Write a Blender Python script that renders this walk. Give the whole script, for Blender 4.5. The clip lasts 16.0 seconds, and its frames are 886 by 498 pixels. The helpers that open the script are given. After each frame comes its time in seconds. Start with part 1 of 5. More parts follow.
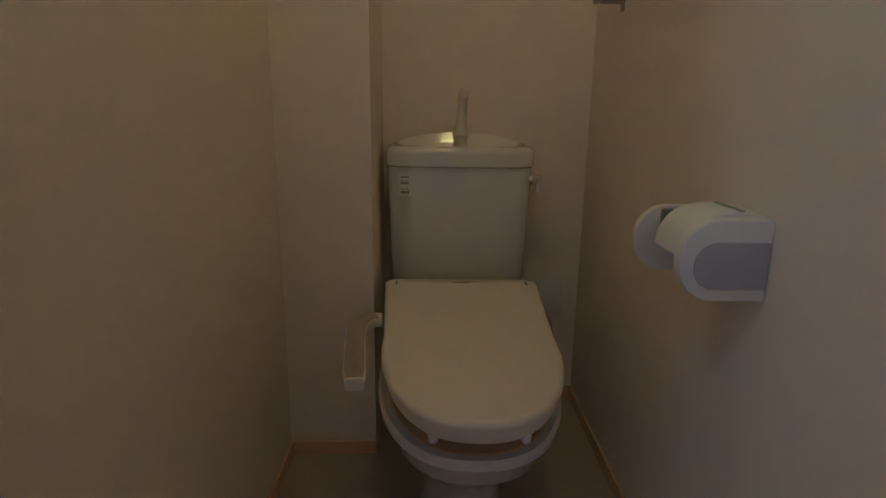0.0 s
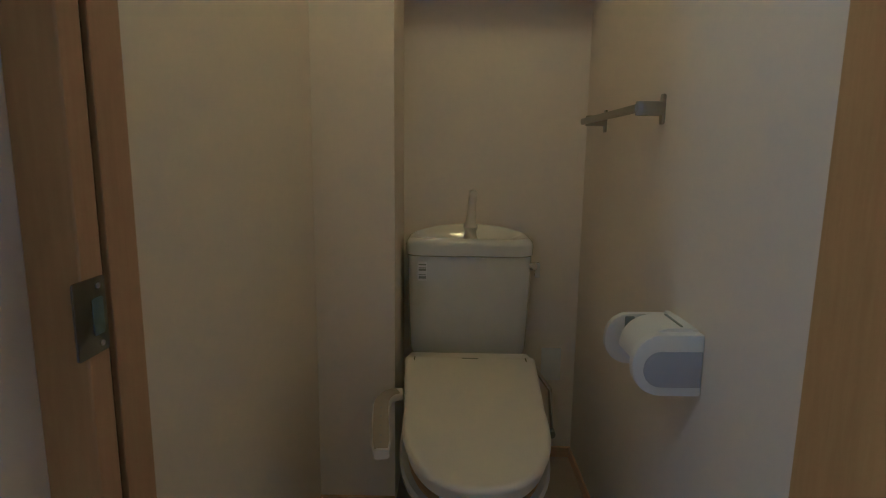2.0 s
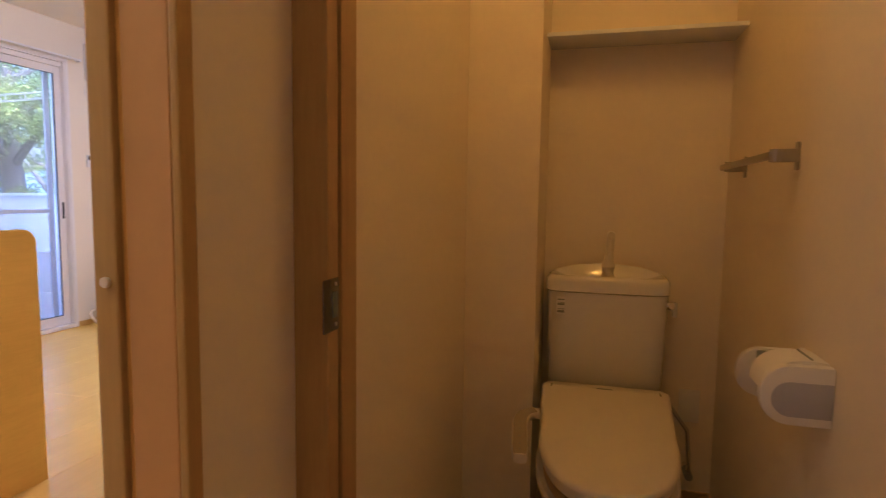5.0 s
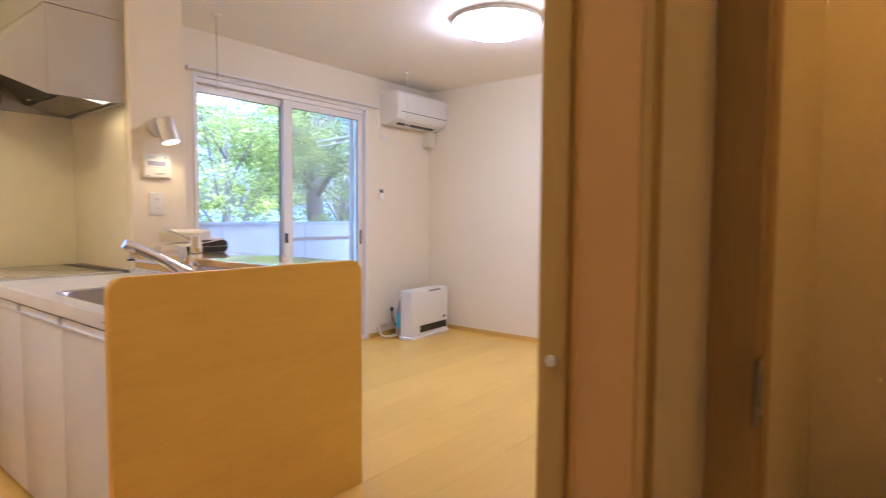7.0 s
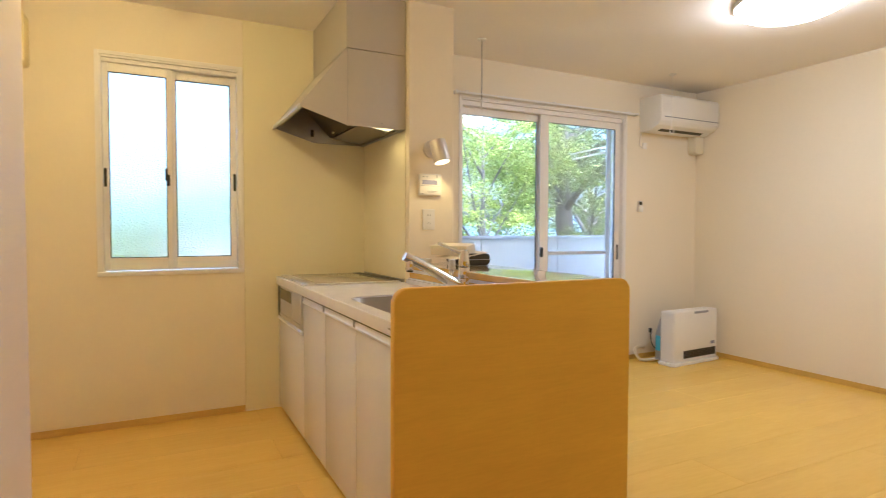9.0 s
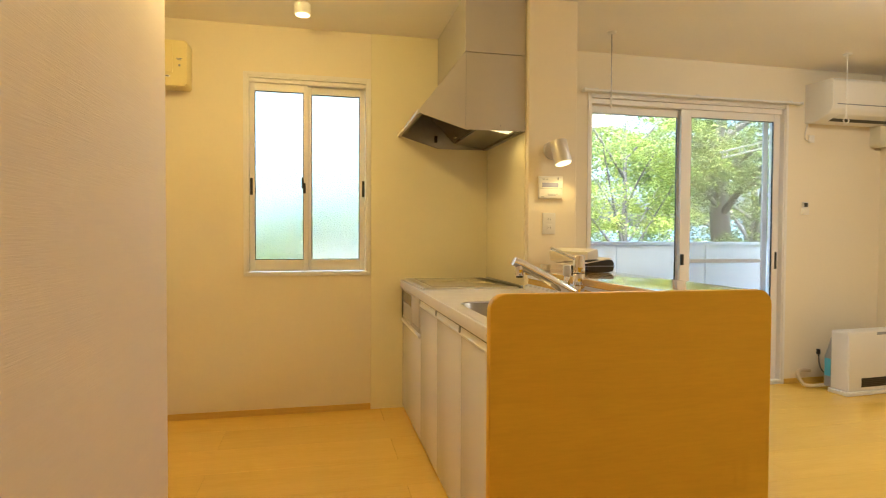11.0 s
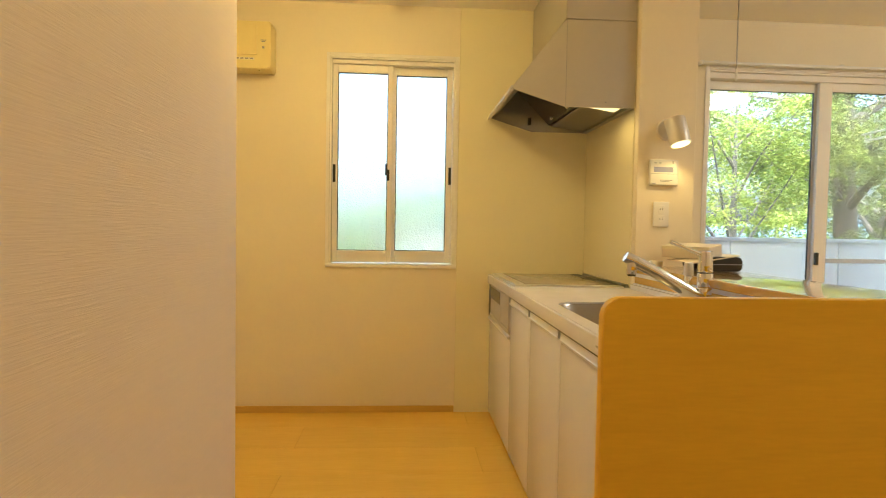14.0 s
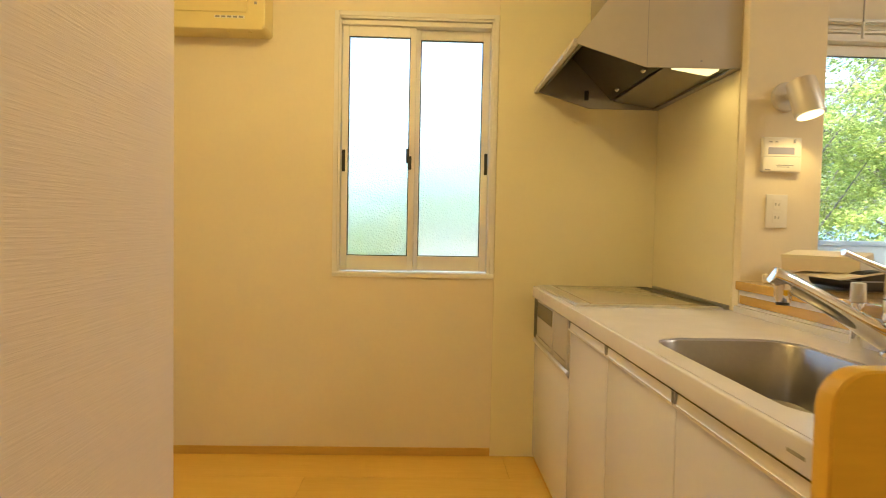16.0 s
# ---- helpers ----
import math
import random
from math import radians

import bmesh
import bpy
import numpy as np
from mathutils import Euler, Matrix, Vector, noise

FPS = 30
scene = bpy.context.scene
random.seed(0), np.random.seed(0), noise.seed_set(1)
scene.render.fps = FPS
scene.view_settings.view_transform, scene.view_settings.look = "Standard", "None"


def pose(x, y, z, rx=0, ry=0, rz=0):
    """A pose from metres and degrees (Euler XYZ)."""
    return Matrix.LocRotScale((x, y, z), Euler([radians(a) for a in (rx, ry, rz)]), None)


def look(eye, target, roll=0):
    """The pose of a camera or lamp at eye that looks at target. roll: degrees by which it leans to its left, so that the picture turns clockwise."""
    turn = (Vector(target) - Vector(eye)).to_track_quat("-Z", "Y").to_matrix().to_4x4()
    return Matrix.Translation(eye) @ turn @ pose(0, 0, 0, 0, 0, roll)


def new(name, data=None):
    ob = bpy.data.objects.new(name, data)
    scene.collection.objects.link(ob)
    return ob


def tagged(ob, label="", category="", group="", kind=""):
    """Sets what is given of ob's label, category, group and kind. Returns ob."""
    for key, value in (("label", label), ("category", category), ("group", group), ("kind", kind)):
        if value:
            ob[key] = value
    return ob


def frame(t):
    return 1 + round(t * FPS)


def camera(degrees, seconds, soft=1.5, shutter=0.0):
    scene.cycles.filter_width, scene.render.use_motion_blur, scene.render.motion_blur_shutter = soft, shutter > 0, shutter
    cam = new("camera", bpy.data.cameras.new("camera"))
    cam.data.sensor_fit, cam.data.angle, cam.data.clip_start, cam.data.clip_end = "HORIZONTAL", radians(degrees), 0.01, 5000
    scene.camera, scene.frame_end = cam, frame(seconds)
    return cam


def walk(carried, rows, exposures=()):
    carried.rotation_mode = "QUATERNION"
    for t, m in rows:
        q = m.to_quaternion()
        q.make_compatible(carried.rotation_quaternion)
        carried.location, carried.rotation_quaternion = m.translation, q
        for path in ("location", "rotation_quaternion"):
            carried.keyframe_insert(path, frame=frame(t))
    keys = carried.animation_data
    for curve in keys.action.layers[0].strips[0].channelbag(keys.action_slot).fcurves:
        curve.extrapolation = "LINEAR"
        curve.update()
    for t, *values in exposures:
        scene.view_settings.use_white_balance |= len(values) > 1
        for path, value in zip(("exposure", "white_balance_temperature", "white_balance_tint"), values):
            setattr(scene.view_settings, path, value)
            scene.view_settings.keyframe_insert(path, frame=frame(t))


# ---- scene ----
cam = camera(76.2, 16.0, soft=1.0, shutter=0.5)
PATH = [
    (0.0, -0.012, -0.046, 0.932, 76.14, -0.70, -0.82),
    (0.5, -0.006, -0.103, 1.007, 77.28, -0.65, -0.54),
    (1.0, -0.000, -0.161, 1.056, 78.37, -0.61, -0.22),
    (1.5, -0.006, -0.219, 1.089, 79.47, -0.74, 0.27),
    (2.0, -0.005, -0.272, 1.104, 80.43, -0.69, 0.82),
    (2.5, 0.005, -0.330, 1.103, 81.30, -0.72, 1.74),
    (3.0, 0.018, -0.390, 1.097, 82.12, -0.72, 3.05),
    (5.5, -0.009, -0.478, 1.098, 85.52, -0.84, 19.83),
    (6.0, -0.089, -0.473, 1.122, 86.04, -0.81, 25.67),
    (6.5, -0.168, -0.479, 1.134, 86.47, -0.66, 32.04),
    (7.0, -0.237, -0.487, 1.143, 86.77, -0.32, 38.61),
    (7.5, -0.302, -0.514, 1.149, 87.16, -0.33, 45.12),
    (8.0, -0.336, -0.528, 1.149, 87.51, -0.32, 51.57),
    (8.5, -0.349, -0.523, 1.147, 87.84, -0.11, 57.62),
    (9.0, -0.362, -0.485, 1.147, 88.03, -0.18, 63.10),
    (9.5, -0.364, -0.430, 1.146, 88.24, -0.13, 67.84),
    (10.0, -0.366, -0.384, 1.144, 88.42, -0.19, 71.77),
    (12.5, -0.429, -0.291, 1.131, 88.38, -0.63, 82.93),
    (13.0, -0.462, -0.285, 1.129, 88.18, -0.87, 84.20),
    (13.5, -0.536, -0.292, 1.123, 88.02, -0.92, 85.28),
    (14.0, -0.664, -0.308, 1.122, 87.85, -1.00, 86.18),
    (14.5, -0.828, -0.335, 1.119, 87.87, -0.91, 86.88),
    (15.0, -0.973, -0.344, 1.114, 87.82, -0.97, 87.47),
    (15.5, -1.152, -0.329, 1.114, 87.92, -1.24, 87.91),
    (16.0, -1.323, -0.325, 1.126, 87.74, -1.18, 88.40),
]
EXPOSURES = [
    (0.0, 2.92, 2920, 16), (1.2, 2.92, 2760, 11), (2.2, 2.93, 2760, 12), (3.2, 2.93, 3150, 23), (5.3, 3.16, 4300, 35), (7.0, 3.18, 4200, 26), (9.0, 3.10, 4600, 14), (12.5, 3.04, 5450, 4), (16.0, 3.02, 5300, 5),
]
walk(cam, [(t, pose(x, y, z, a, b, c)) for t, x, y, z, a, b, c in PATH], EXPOSURES)

# ---- world, sun, lamps ----
world = bpy.data.worlds.new("sky")
scene.world = world
world.use_nodes = True
sky = world.node_tree.nodes.new("ShaderNodeTexSky")
sky.sky_type = "NISHITA"
sky.sun_disc = False
sky.sun_elevation, sky.sun_rotation = radians(50), radians(115)
sky.air_density, sky.dust_density, sky.ozone_density = 1.0, 7.0, 1.0
background = world.node_tree.nodes["Background"]
world.node_tree.links.new(sky.outputs[0], background.inputs[0])
background.inputs[1].default_value = 0.15


def lamp(name, kind, matrix, energy, colour, **settings):
    data = bpy.data.lights.new(name, kind)
    data.energy, data.color = energy, colour
    ob = new(name, data)
    ob.matrix_world = matrix
    if kind == "SUN":
        data.angle = settings["angle"]
    if kind == "AREA":
        data.shape, data.size, data.size_y = "RECTANGLE", settings["size"], settings["size_y"]
    if kind in ("POINT", "SPOT"):
        data.shadow_soft_size = settings["radius"]
    if kind == "SPOT":
        data.spot_size, data.spot_blend = settings["cone"], settings["blend"]
    return ob


WARM, AMBER = (1.0, 0.63, 0.18), (1.0, 0.44, 0.012)
lamp("sun", "SUN", look((14, -6.5, 18.4), (0, 0, 0)), 1.0, (1.0, 0.95, 0.86), angle=radians(10))
lamp("kitchen_lamp_light", "SPOT", pose(-3.68, -0.415, 2.33), 0.35, WARM, radius=0.04, cone=radians(125), blend=1.0)
# unseen fill lamps, added to brighten the kitchen aisle and the passage
lamp("aisle_fill_light", "POINT", pose(-2.85, -0.62, 2.30), 2.75, WARM, radius=0.08)
lamp("passage_fill_light", "SPOT", pose(-0.75, -0.35, 2.362), 2.0, WARM, radius=0.03, cone=radians(165), blend=0.35)
lamp("hood_lamp_light", "SPOT", pose(-3.42, 0.65, 1.70), 0.13, WARM, radius=0.03, cone=radians(165), blend=0.5)
lamp("wall_spot_light", "SPOT", look((-3.187, 0.95, 1.515), (-3.20, 0.945, 0.9)), 0.38, WARM, radius=0.03, cone=radians(120), blend=0.35)
lamp("toilet_lamp_light", "POINT", pose(0.05, 0.62, 2.33), 0.64, AMBER, radius=0.08)

# ---- materials ----
def material(name, colour, rough=0.5, metal=0.0, vary=0.06, scale=8.0, bump=0.0, bump_scale=200.0, coat=0.0, stretch=(1, 1, 1), spec=0.5):
    """A painted or plain surface with variation at two scales and fine relief."""
    m = bpy.data.materials.new(name)
    m.use_nodes = True
    n, l = m.node_tree.nodes, m.node_tree.links
    b = n["Principled BSDF"]
    b.inputs["Roughness"].default_value, b.inputs["Metallic"].default_value = rough, metal
    b.inputs["Specular IOR Level"].default_value = spec
    b.inputs["Coat Weight"].default_value = coat
    b.inputs["Coat Roughness"].default_value = 0.08
    coord, mapping = n.new("ShaderNodeTexCoord"), n.new("ShaderNodeMapping")
    mapping.inputs["Scale"].default_value = stretch
    l.new(coord.outputs["Object"], mapping.inputs["Vector"])
    big, fine, mix = n.new("ShaderNodeTexNoise"), n.new("ShaderNodeTexNoise"), n.new("ShaderNodeMath")
    big.inputs["Scale"].default_value, big.inputs["Detail"].default_value = scale * 0.25, 3
    fine.inputs["Scale"].default_value, fine.inputs["Detail"].default_value = scale * 6, 4
    mix.operation = "ADD"
    for t in (big, fine):
        l.new(mapping.outputs[0], t.inputs["Vector"])
    l.new(big.outputs[0], mix.inputs[0]), l.new(fine.outputs[0], mix.inputs[1])
    ramp = n.new("ShaderNodeMapRange")
    ramp.inputs["From Min"].default_value, ramp.inputs["From Max"].default_value = 0.6, 1.4
    ramp.inputs["To Min"].default_value, ramp.inputs["To Max"].default_value = 1 - vary, 1 + vary
    l.new(mix.outputs[0], ramp.inputs["Value"])
    tint = n.new("ShaderNodeMix")
    tint.data_type, tint.blend_type = "RGBA", "MULTIPLY"
    tint.inputs["Factor"].default_value = 1
    tint.inputs["A"].default_value = (*colour, 1)
    l.new(ramp.outputs[0], tint.inputs["B"])
    l.new(tint.outputs["Result"], b.inputs["Base Color"])
    gloss = n.new("ShaderNodeMapRange")
    gloss.inputs["To Min"].default_value, gloss.inputs["To Max"].default_value = rough * 0.85, min(1, rough * 1.15)
    l.new(big.outputs[0], gloss.inputs["Value"]), l.new(gloss.outputs[0], b.inputs["Roughness"])
    if bump:
        relief, t = n.new("ShaderNodeBump"), n.new("ShaderNodeTexNoise")
        t.inputs["Scale"].default_value, t.inputs["Detail"].default_value = bump_scale, 3
        l.new(mapping.outputs[0], t.inputs["Vector"]), l.new(t.outputs[0], relief.inputs["Height"])
        relief.inputs["Strength"].default_value, relief.inputs["Distance"].default_value = bump, 0.002
        l.new(relief.outputs[0], b.inputs["Normal"])
    return m


def wood(name, light, dark, along, rough=0.35, grain=1.0, coat=0.0, pieces=0.0, spec=0.5):
    """Wood with its grain along one axis; pieces: how much each piece differs from the next."""
    m = bpy.data.materials.new(name)
    m.use_nodes = True
    n, l = m.node_tree.nodes, m.node_tree.links
    b = n["Principled BSDF"]
    b.inputs["Roughness"].default_value, b.inputs["Coat Weight"].default_value, b.inputs["Coat Roughness"].default_value = rough, coat, 0.08
    b.inputs["Specular IOR Level"].default_value = spec
    coord, mapping = n.new("ShaderNodeTexCoord"), n.new("ShaderNodeMapping")
    mapping.inputs["Scale"].default_value = [1.6 if a == along else 16.0 for a in "xyz"]
    info, shift = n.new("ShaderNodeObjectInfo"), n.new("ShaderNodeMath")
    shift.operation = "MULTIPLY"
    shift.inputs[1].default_value = 9.0
    l.new(info.outputs["Random"], shift.inputs[0])
    l.new(coord.outputs["Object"], mapping.inputs["Vector"]), l.new(shift.outputs[0], mapping.inputs["Location"])
    fibre, figure = n.new("ShaderNodeTexNoise"), n.new("ShaderNodeTexNoise")
    fibre.inputs["Scale"].default_value, fibre.inputs["Detail"].default_value, fibre.inputs["Distortion"].default_value = 9 * grain, 6, 0.4
    figure.inputs["Scale"].default_value, figure.inputs["Detail"].default_value, figure.inputs["Distortion"].default_value = 0.7, 2, 1.2
    l.new(mapping.outputs[0], fibre.inputs["Vector"]), l.new(mapping.outputs[0], figure.inputs["Vector"])
    mean = n.new("ShaderNodeMix")
    mean.inputs["Factor"].default_value = 0.5
    l.new(fibre.outputs[0], mean.inputs["A"]), l.new(figure.outputs[0], mean.inputs["B"])
    ramp = n.new("ShaderNodeValToRGB")
    ramp.color_ramp.elements[0].position, ramp.color_ramp.elements[1].position = 0.36, 0.64
    ramp.color_ramp.elements[0].color, ramp.color_ramp.elements[1].color = (*dark, 1), (*light, 1)
    l.new(mean.outputs["Result"], ramp.inputs[0])
    hue = n.new("ShaderNodeHueSaturation")
    value = n.new("ShaderNodeMapRange")
    value.inputs["To Min"].default_value, value.inputs["To Max"].default_value = 1 - pieces, 1 + pieces
    l.new(info.outputs["Random"], value.inputs["Value"]), l.new(value.outputs[0], hue.inputs["Value"])
    l.new(ramp.outputs[0], hue.inputs["Color"]), l.new(hue.outputs[0], b.inputs["Base Color"])
    relief = n.new("ShaderNodeBump")
    relief.inputs["Strength"].default_value, relief.inputs["Distance"].default_value = 0.12, 0.001
    l.new(fibre.outputs[0], relief.inputs["Height"]), l.new(relief.outputs[0], b.inputs["Normal"])
    return m


def glowing(name, colour, strength):
    m = bpy.data.materials.new(name)
    m.use_nodes = True
    b = m.node_tree.nodes["Principled BSDF"]
    b.inputs["Base Color"].default_value = (0.9, 0.9, 0.88, 1)
    b.inputs["Emission Color"].default_value, b.inputs["Emission Strength"].default_value = (*colour, 1), strength
    return m


def glass(name, rough=0.0, bump=0.0, bump_scale=90.0, colour=(1, 1, 1)):
    m = bpy.data.materials.new(name)
    m.use_nodes = True
    n, l = m.node_tree.nodes, m.node_tree.links
    b = n["Principled BSDF"]
    b.inputs["Base Color"].default_value = (*colour, 1)
    b.inputs["Transmission Weight"].default_value, b.inputs["Roughness"].default_value, b.inputs["IOR"].default_value = 1, rough, 1.45
    if bump:
        relief, t, coord = n.new("ShaderNodeBump"), n.new("ShaderNodeTexVoronoi"), n.new("ShaderNodeTexCoord")
        t.inputs["Scale"].default_value = bump_scale
        l.new(coord.outputs["Object"], t.inputs["Vector"]), l.new(t.outputs["Distance"], relief.inputs["Height"])
        relief.inputs["Strength"].default_value, relief.inputs["Distance"].default_value = bump, 0.003
        l.new(relief.outputs[0], b.inputs["Normal"])
    return m


def mesh_screen(name, colour, share):
    """Insect gauze: a fine weave that lets most light through."""
    m = bpy.data.materials.new(name)
    m.use_nodes = True
    n, l = m.node_tree.nodes, m.node_tree.links
    mix, clear, thread = n.new("ShaderNodeMixShader"), n.new("ShaderNodeBsdfTransparent"), n["Principled BSDF"]
    thread.inputs["Base Color"].default_value, thread.inputs["Roughness"].default_value = (*colour, 1), 0.8
    mix.inputs[0].default_value = share
    l.new(clear.outputs[0], mix.inputs[1]), l.new(thread.outputs[0], mix.inputs[2])
    l.new(mix.outputs[0], n["Material Output"].inputs["Surface"])
    return m


def leaf_material(name, light, dark):
    m = bpy.data.materials.new(name)
    m.use_nodes = True
    n, l = m.node_tree.nodes, m.node_tree.links
    b = n["Principled BSDF"]
    b.inputs["Roughness"].default_value, b.inputs["Specular IOR Level"].default_value = 0.8, 0.08
    geo, ramp, coord, patch, mean = n.new("ShaderNodeNewGeometry"), n.new("ShaderNodeValToRGB"), n.new("ShaderNodeTexCoord"), n.new("ShaderNodeTexNoise"), n.new("ShaderNodeMix")
    patch.inputs["Scale"].default_value, patch.inputs["Detail"].default_value = 1.3, 2
    mean.inputs["Factor"].default_value = 0.62
    ramp.color_ramp.elements[0].position, ramp.color_ramp.elements[1].position = 0.28, 0.72
    ramp.color_ramp.elements[0].color, ramp.color_ramp.elements[1].color = (*dark, 1), (*light, 1)
    l.new(coord.outputs["Object"], patch.inputs["Vector"])
    l.new(geo.outputs["Random Per Island"], mean.inputs["A"]), l.new(patch.outputs[0], mean.inputs["B"])
    l.new(mean.outputs["Result"], ramp.inputs[0]), l.new(ramp.outputs[0], b.inputs["Base Color"])
    through_leaf, mix = n.new("ShaderNodeBsdfTranslucent"), n.new("ShaderNodeMixShader")
    l.new(ramp.outputs[0], through_leaf.inputs["Color"])
    mix.inputs[0].default_value = 0.5
    l.new(b.outputs[0], mix.inputs[1]), l.new(through_leaf.outputs[0], mix.inputs[2])
    l.new(mix.outputs[0], n["Material Output"].inputs["Surface"])
    return m


PAPER = material("wallpaper", (0.83, 0.75, 0.58), 0.85, vary=0.015, bump=0.2, bump_scale=180)
RELIEF = material("wavy_wallpaper", (0.86, 0.76, 0.68), 0.62, vary=0.02, bump=0.36, bump_scale=75, stretch=(0.16, 1, 3.6))
CEILING = material("ceiling_paper", (0.91, 0.86, 0.79), 0.9, vary=0.015, bump=0.25, bump_scale=180)
PANEL = material("kitchen_panel", (0.85, 0.79, 0.55), 0.13, vary=0.01)
FLOORING = wood("maple_flooring", (0.82, 0.54, 0.075), (0.77, 0.495, 0.063), "y", 0.26, 0.7, 0.12, 0.03, 0.4)
SUBFLOOR = material("subfloor", (0.40, 0.24, 0.06), 0.8)
VINYL = material("vinyl_floor", (0.42, 0.36, 0.28), 0.45, vary=0.08, scale=20)
OAK = wood("oak_frame", (0.50, 0.33, 0.034), (0.43, 0.28, 0.025), "z", 0.4)
OAK_Y = wood("oak_skirting_y", (0.65, 0.43, 0.075), (0.58, 0.375, 0.06), "y", 0.4)
OAK_X = wood("oak_skirting_x", (0.65, 0.43, 0.075), (0.58, 0.375, 0.06), "x", 0.4)
VENEER = wood("veneer_panel", (0.82, 0.52, 0.009), (0.76, 0.47, 0.006), "y", 0.40, 0.8, spec=0.25)
EDGING = material("veneer_edging", (0.82, 0.52, 0.025), 0.4, vary=0.04)
BARTOP = wood("bar_top_wood", (0.70, 0.46, 0.13), (0.62, 0.39, 0.10), "x", 0.12, 0.8, 0.9)
WHITE_GLOSS = material("white_laminate", (0.79, 0.81, 0.95), 0.2, vary=0.01)
WORKTOP = material("worktop_stone", (0.80, 0.80, 0.92), 0.22, vary=0.03, scale=60)
STEEL = material("brushed_steel", (0.39, 0.38, 0.37), 0.34, 1.0, vary=0.05, scale=30, stretch=(1, 12, 12))
SATIN = material("satin_aluminium", (0.72, 0.72, 0.73), 0.38, 1.0, vary=0.03)
ALU = material("light_aluminium", (0.90, 0.92, 0.98), 0.36, 0.75, vary=0.02)
CHROME = material("chrome", (0.82, 0.81, 0.80), 0.06, 1.0, vary=0.01)
SILVER = material("silver_paint", (0.60, 0.59, 0.60), 0.42, 0.35, vary=0.02)
HOOD = material("hood_enamel", (0.50, 0.47, 0.43), 0.38, 0.25, vary=0.02)
DARK_STEEL = material("dark_filter_steel", (0.09, 0.085, 0.08), 0.45, 0.6, vary=0.1)
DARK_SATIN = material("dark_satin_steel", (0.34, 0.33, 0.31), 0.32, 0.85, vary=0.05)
BLACK = material("black_plastic", (0.02, 0.02, 0.02), 0.4, vary=0.1)
BLACK_GLASS = material("cooktop_glass", (0.44, 0.40, 0.33), 0.12, vary=0.04)
RUBBER = material("dark_rubber", (0.045, 0.025, 0.012), 0.7, vary=0.1)
PLASTIC = material("white_plastic", (0.80, 0.78, 0.74), 0.35, vary=0.015)
IVORY = material("ivory_plastic", (0.74, 0.70, 0.55), 0.35, vary=0.02)
FRAME = material("window_aluminium", (0.82, 0.79, 0.75), 0.4, vary=0.02)
FRAME_OUT = material("outer_aluminium", (0.55, 0.57, 0.60), 0.35, 0.4, vary=0.02)
CHINA = material("white_china", (0.76, 0.74, 0.70), 0.08, vary=0.01, coat=0.4)
SEAT = material("lid_plastic", (0.76, 0.71, 0.57), 0.38, vary=0.004)
# panel colour darkened for the shadow on the washlet arm
ARM = material("shaded_arm_plastic", (0.34, 0.30, 0.20), 0.4, vary=0.03)
CREAM = material("aged_cream_plastic", (0.80, 0.69, 0.31), 0.35, vary=0.02)
STRIKE = material("dark_polished_steel", (0.20, 0.19, 0.18), 0.14, 1.0, vary=0.05)
# bluish reflection in the latch opening, put into the steel's colour
BLUE_REFLECTION = material("latch_blue_reflection", (0.30, 0.42, 0.62), 0.22, 1.0, vary=0.05)
HALL = material("tan_door_edge", (0.60, 0.36, 0.07), 0.6, vary=0.03)
TAN = material("tan_disc", (0.60, 0.40, 0.13), 0.7, vary=0.08)
GREY = material("grey_plastic", (0.30, 0.31, 0.34), 0.5, vary=0.03)
GRILL = material("grill_glass", (0.07, 0.065, 0.06), 0.12, vary=0.05)
LCD = material("lcd_grey", (0.30, 0.31, 0.46), 0.25, vary=0.02)
CARD = material("cardboard_white", (0.72, 0.66, 0.55), 0.7, vary=0.04)
BLUE = material("blue_label", (0.10, 0.45, 0.70), 0.5, vary=0.03)
HOSE = material("beige_hose", (0.62, 0.52, 0.34), 0.5, vary=0.03)
PAPER_ROLL = material("grey_cover_pad", (0.46, 0.46, 0.52), 0.5, vary=0.03)
CLEAR = glass("clear_glass")
FROST = glass("frosted_glass", 0.38, 1.0, 120, (1.0, 0.99, 0.95))
GAUZE = mesh_screen("insect_gauze", (0.34, 0.35, 0.36), 0.2)
LIT = glowing("lamp_diffuser", (1.0, 0.81, 0.57), 4.2)
LIT_HOOD = glowing("hood_lamp_glass", (1.0, 0.72, 0.26), 0.22)
LIT_WARM = glowing("warm_lamp_glass", (1.0, 0.66, 0.25), 0.6)
LAMP_CASE = material("pale_lamp_enamel", (0.66, 0.63, 0.60), 0.42, 0.3, vary=0.02)
BALCONY = material("balcony_panel", (0.74, 0.76, 0.78), 0.6, vary=0.03)
CONCRETE = material("balcony_floor", (0.42, 0.42, 0.41), 0.85, vary=0.1, bump=0.3)
GRASS = material("grass_ground", (0.10, 0.14, 0.04), 0.95, vary=0.4, scale=2)
BARK = material("grey_bark", (0.13, 0.12, 0.105), 0.9, vary=0.3, scale=12, bump=0.8, bump_scale=25, stretch=(1, 1, 0.3))
LEAF = leaf_material("maple_leaves", (0.44, 0.48, 0.11), (0.20, 0.28, 0.075))
LEAF_DARK = leaf_material("shaded_leaves", (0.36, 0.42, 0.11), (0.15, 0.22, 0.07))
HILL = material("far_hill", (0.10, 0.17, 0.24), 1.0, vary=0.1, scale=0.05)


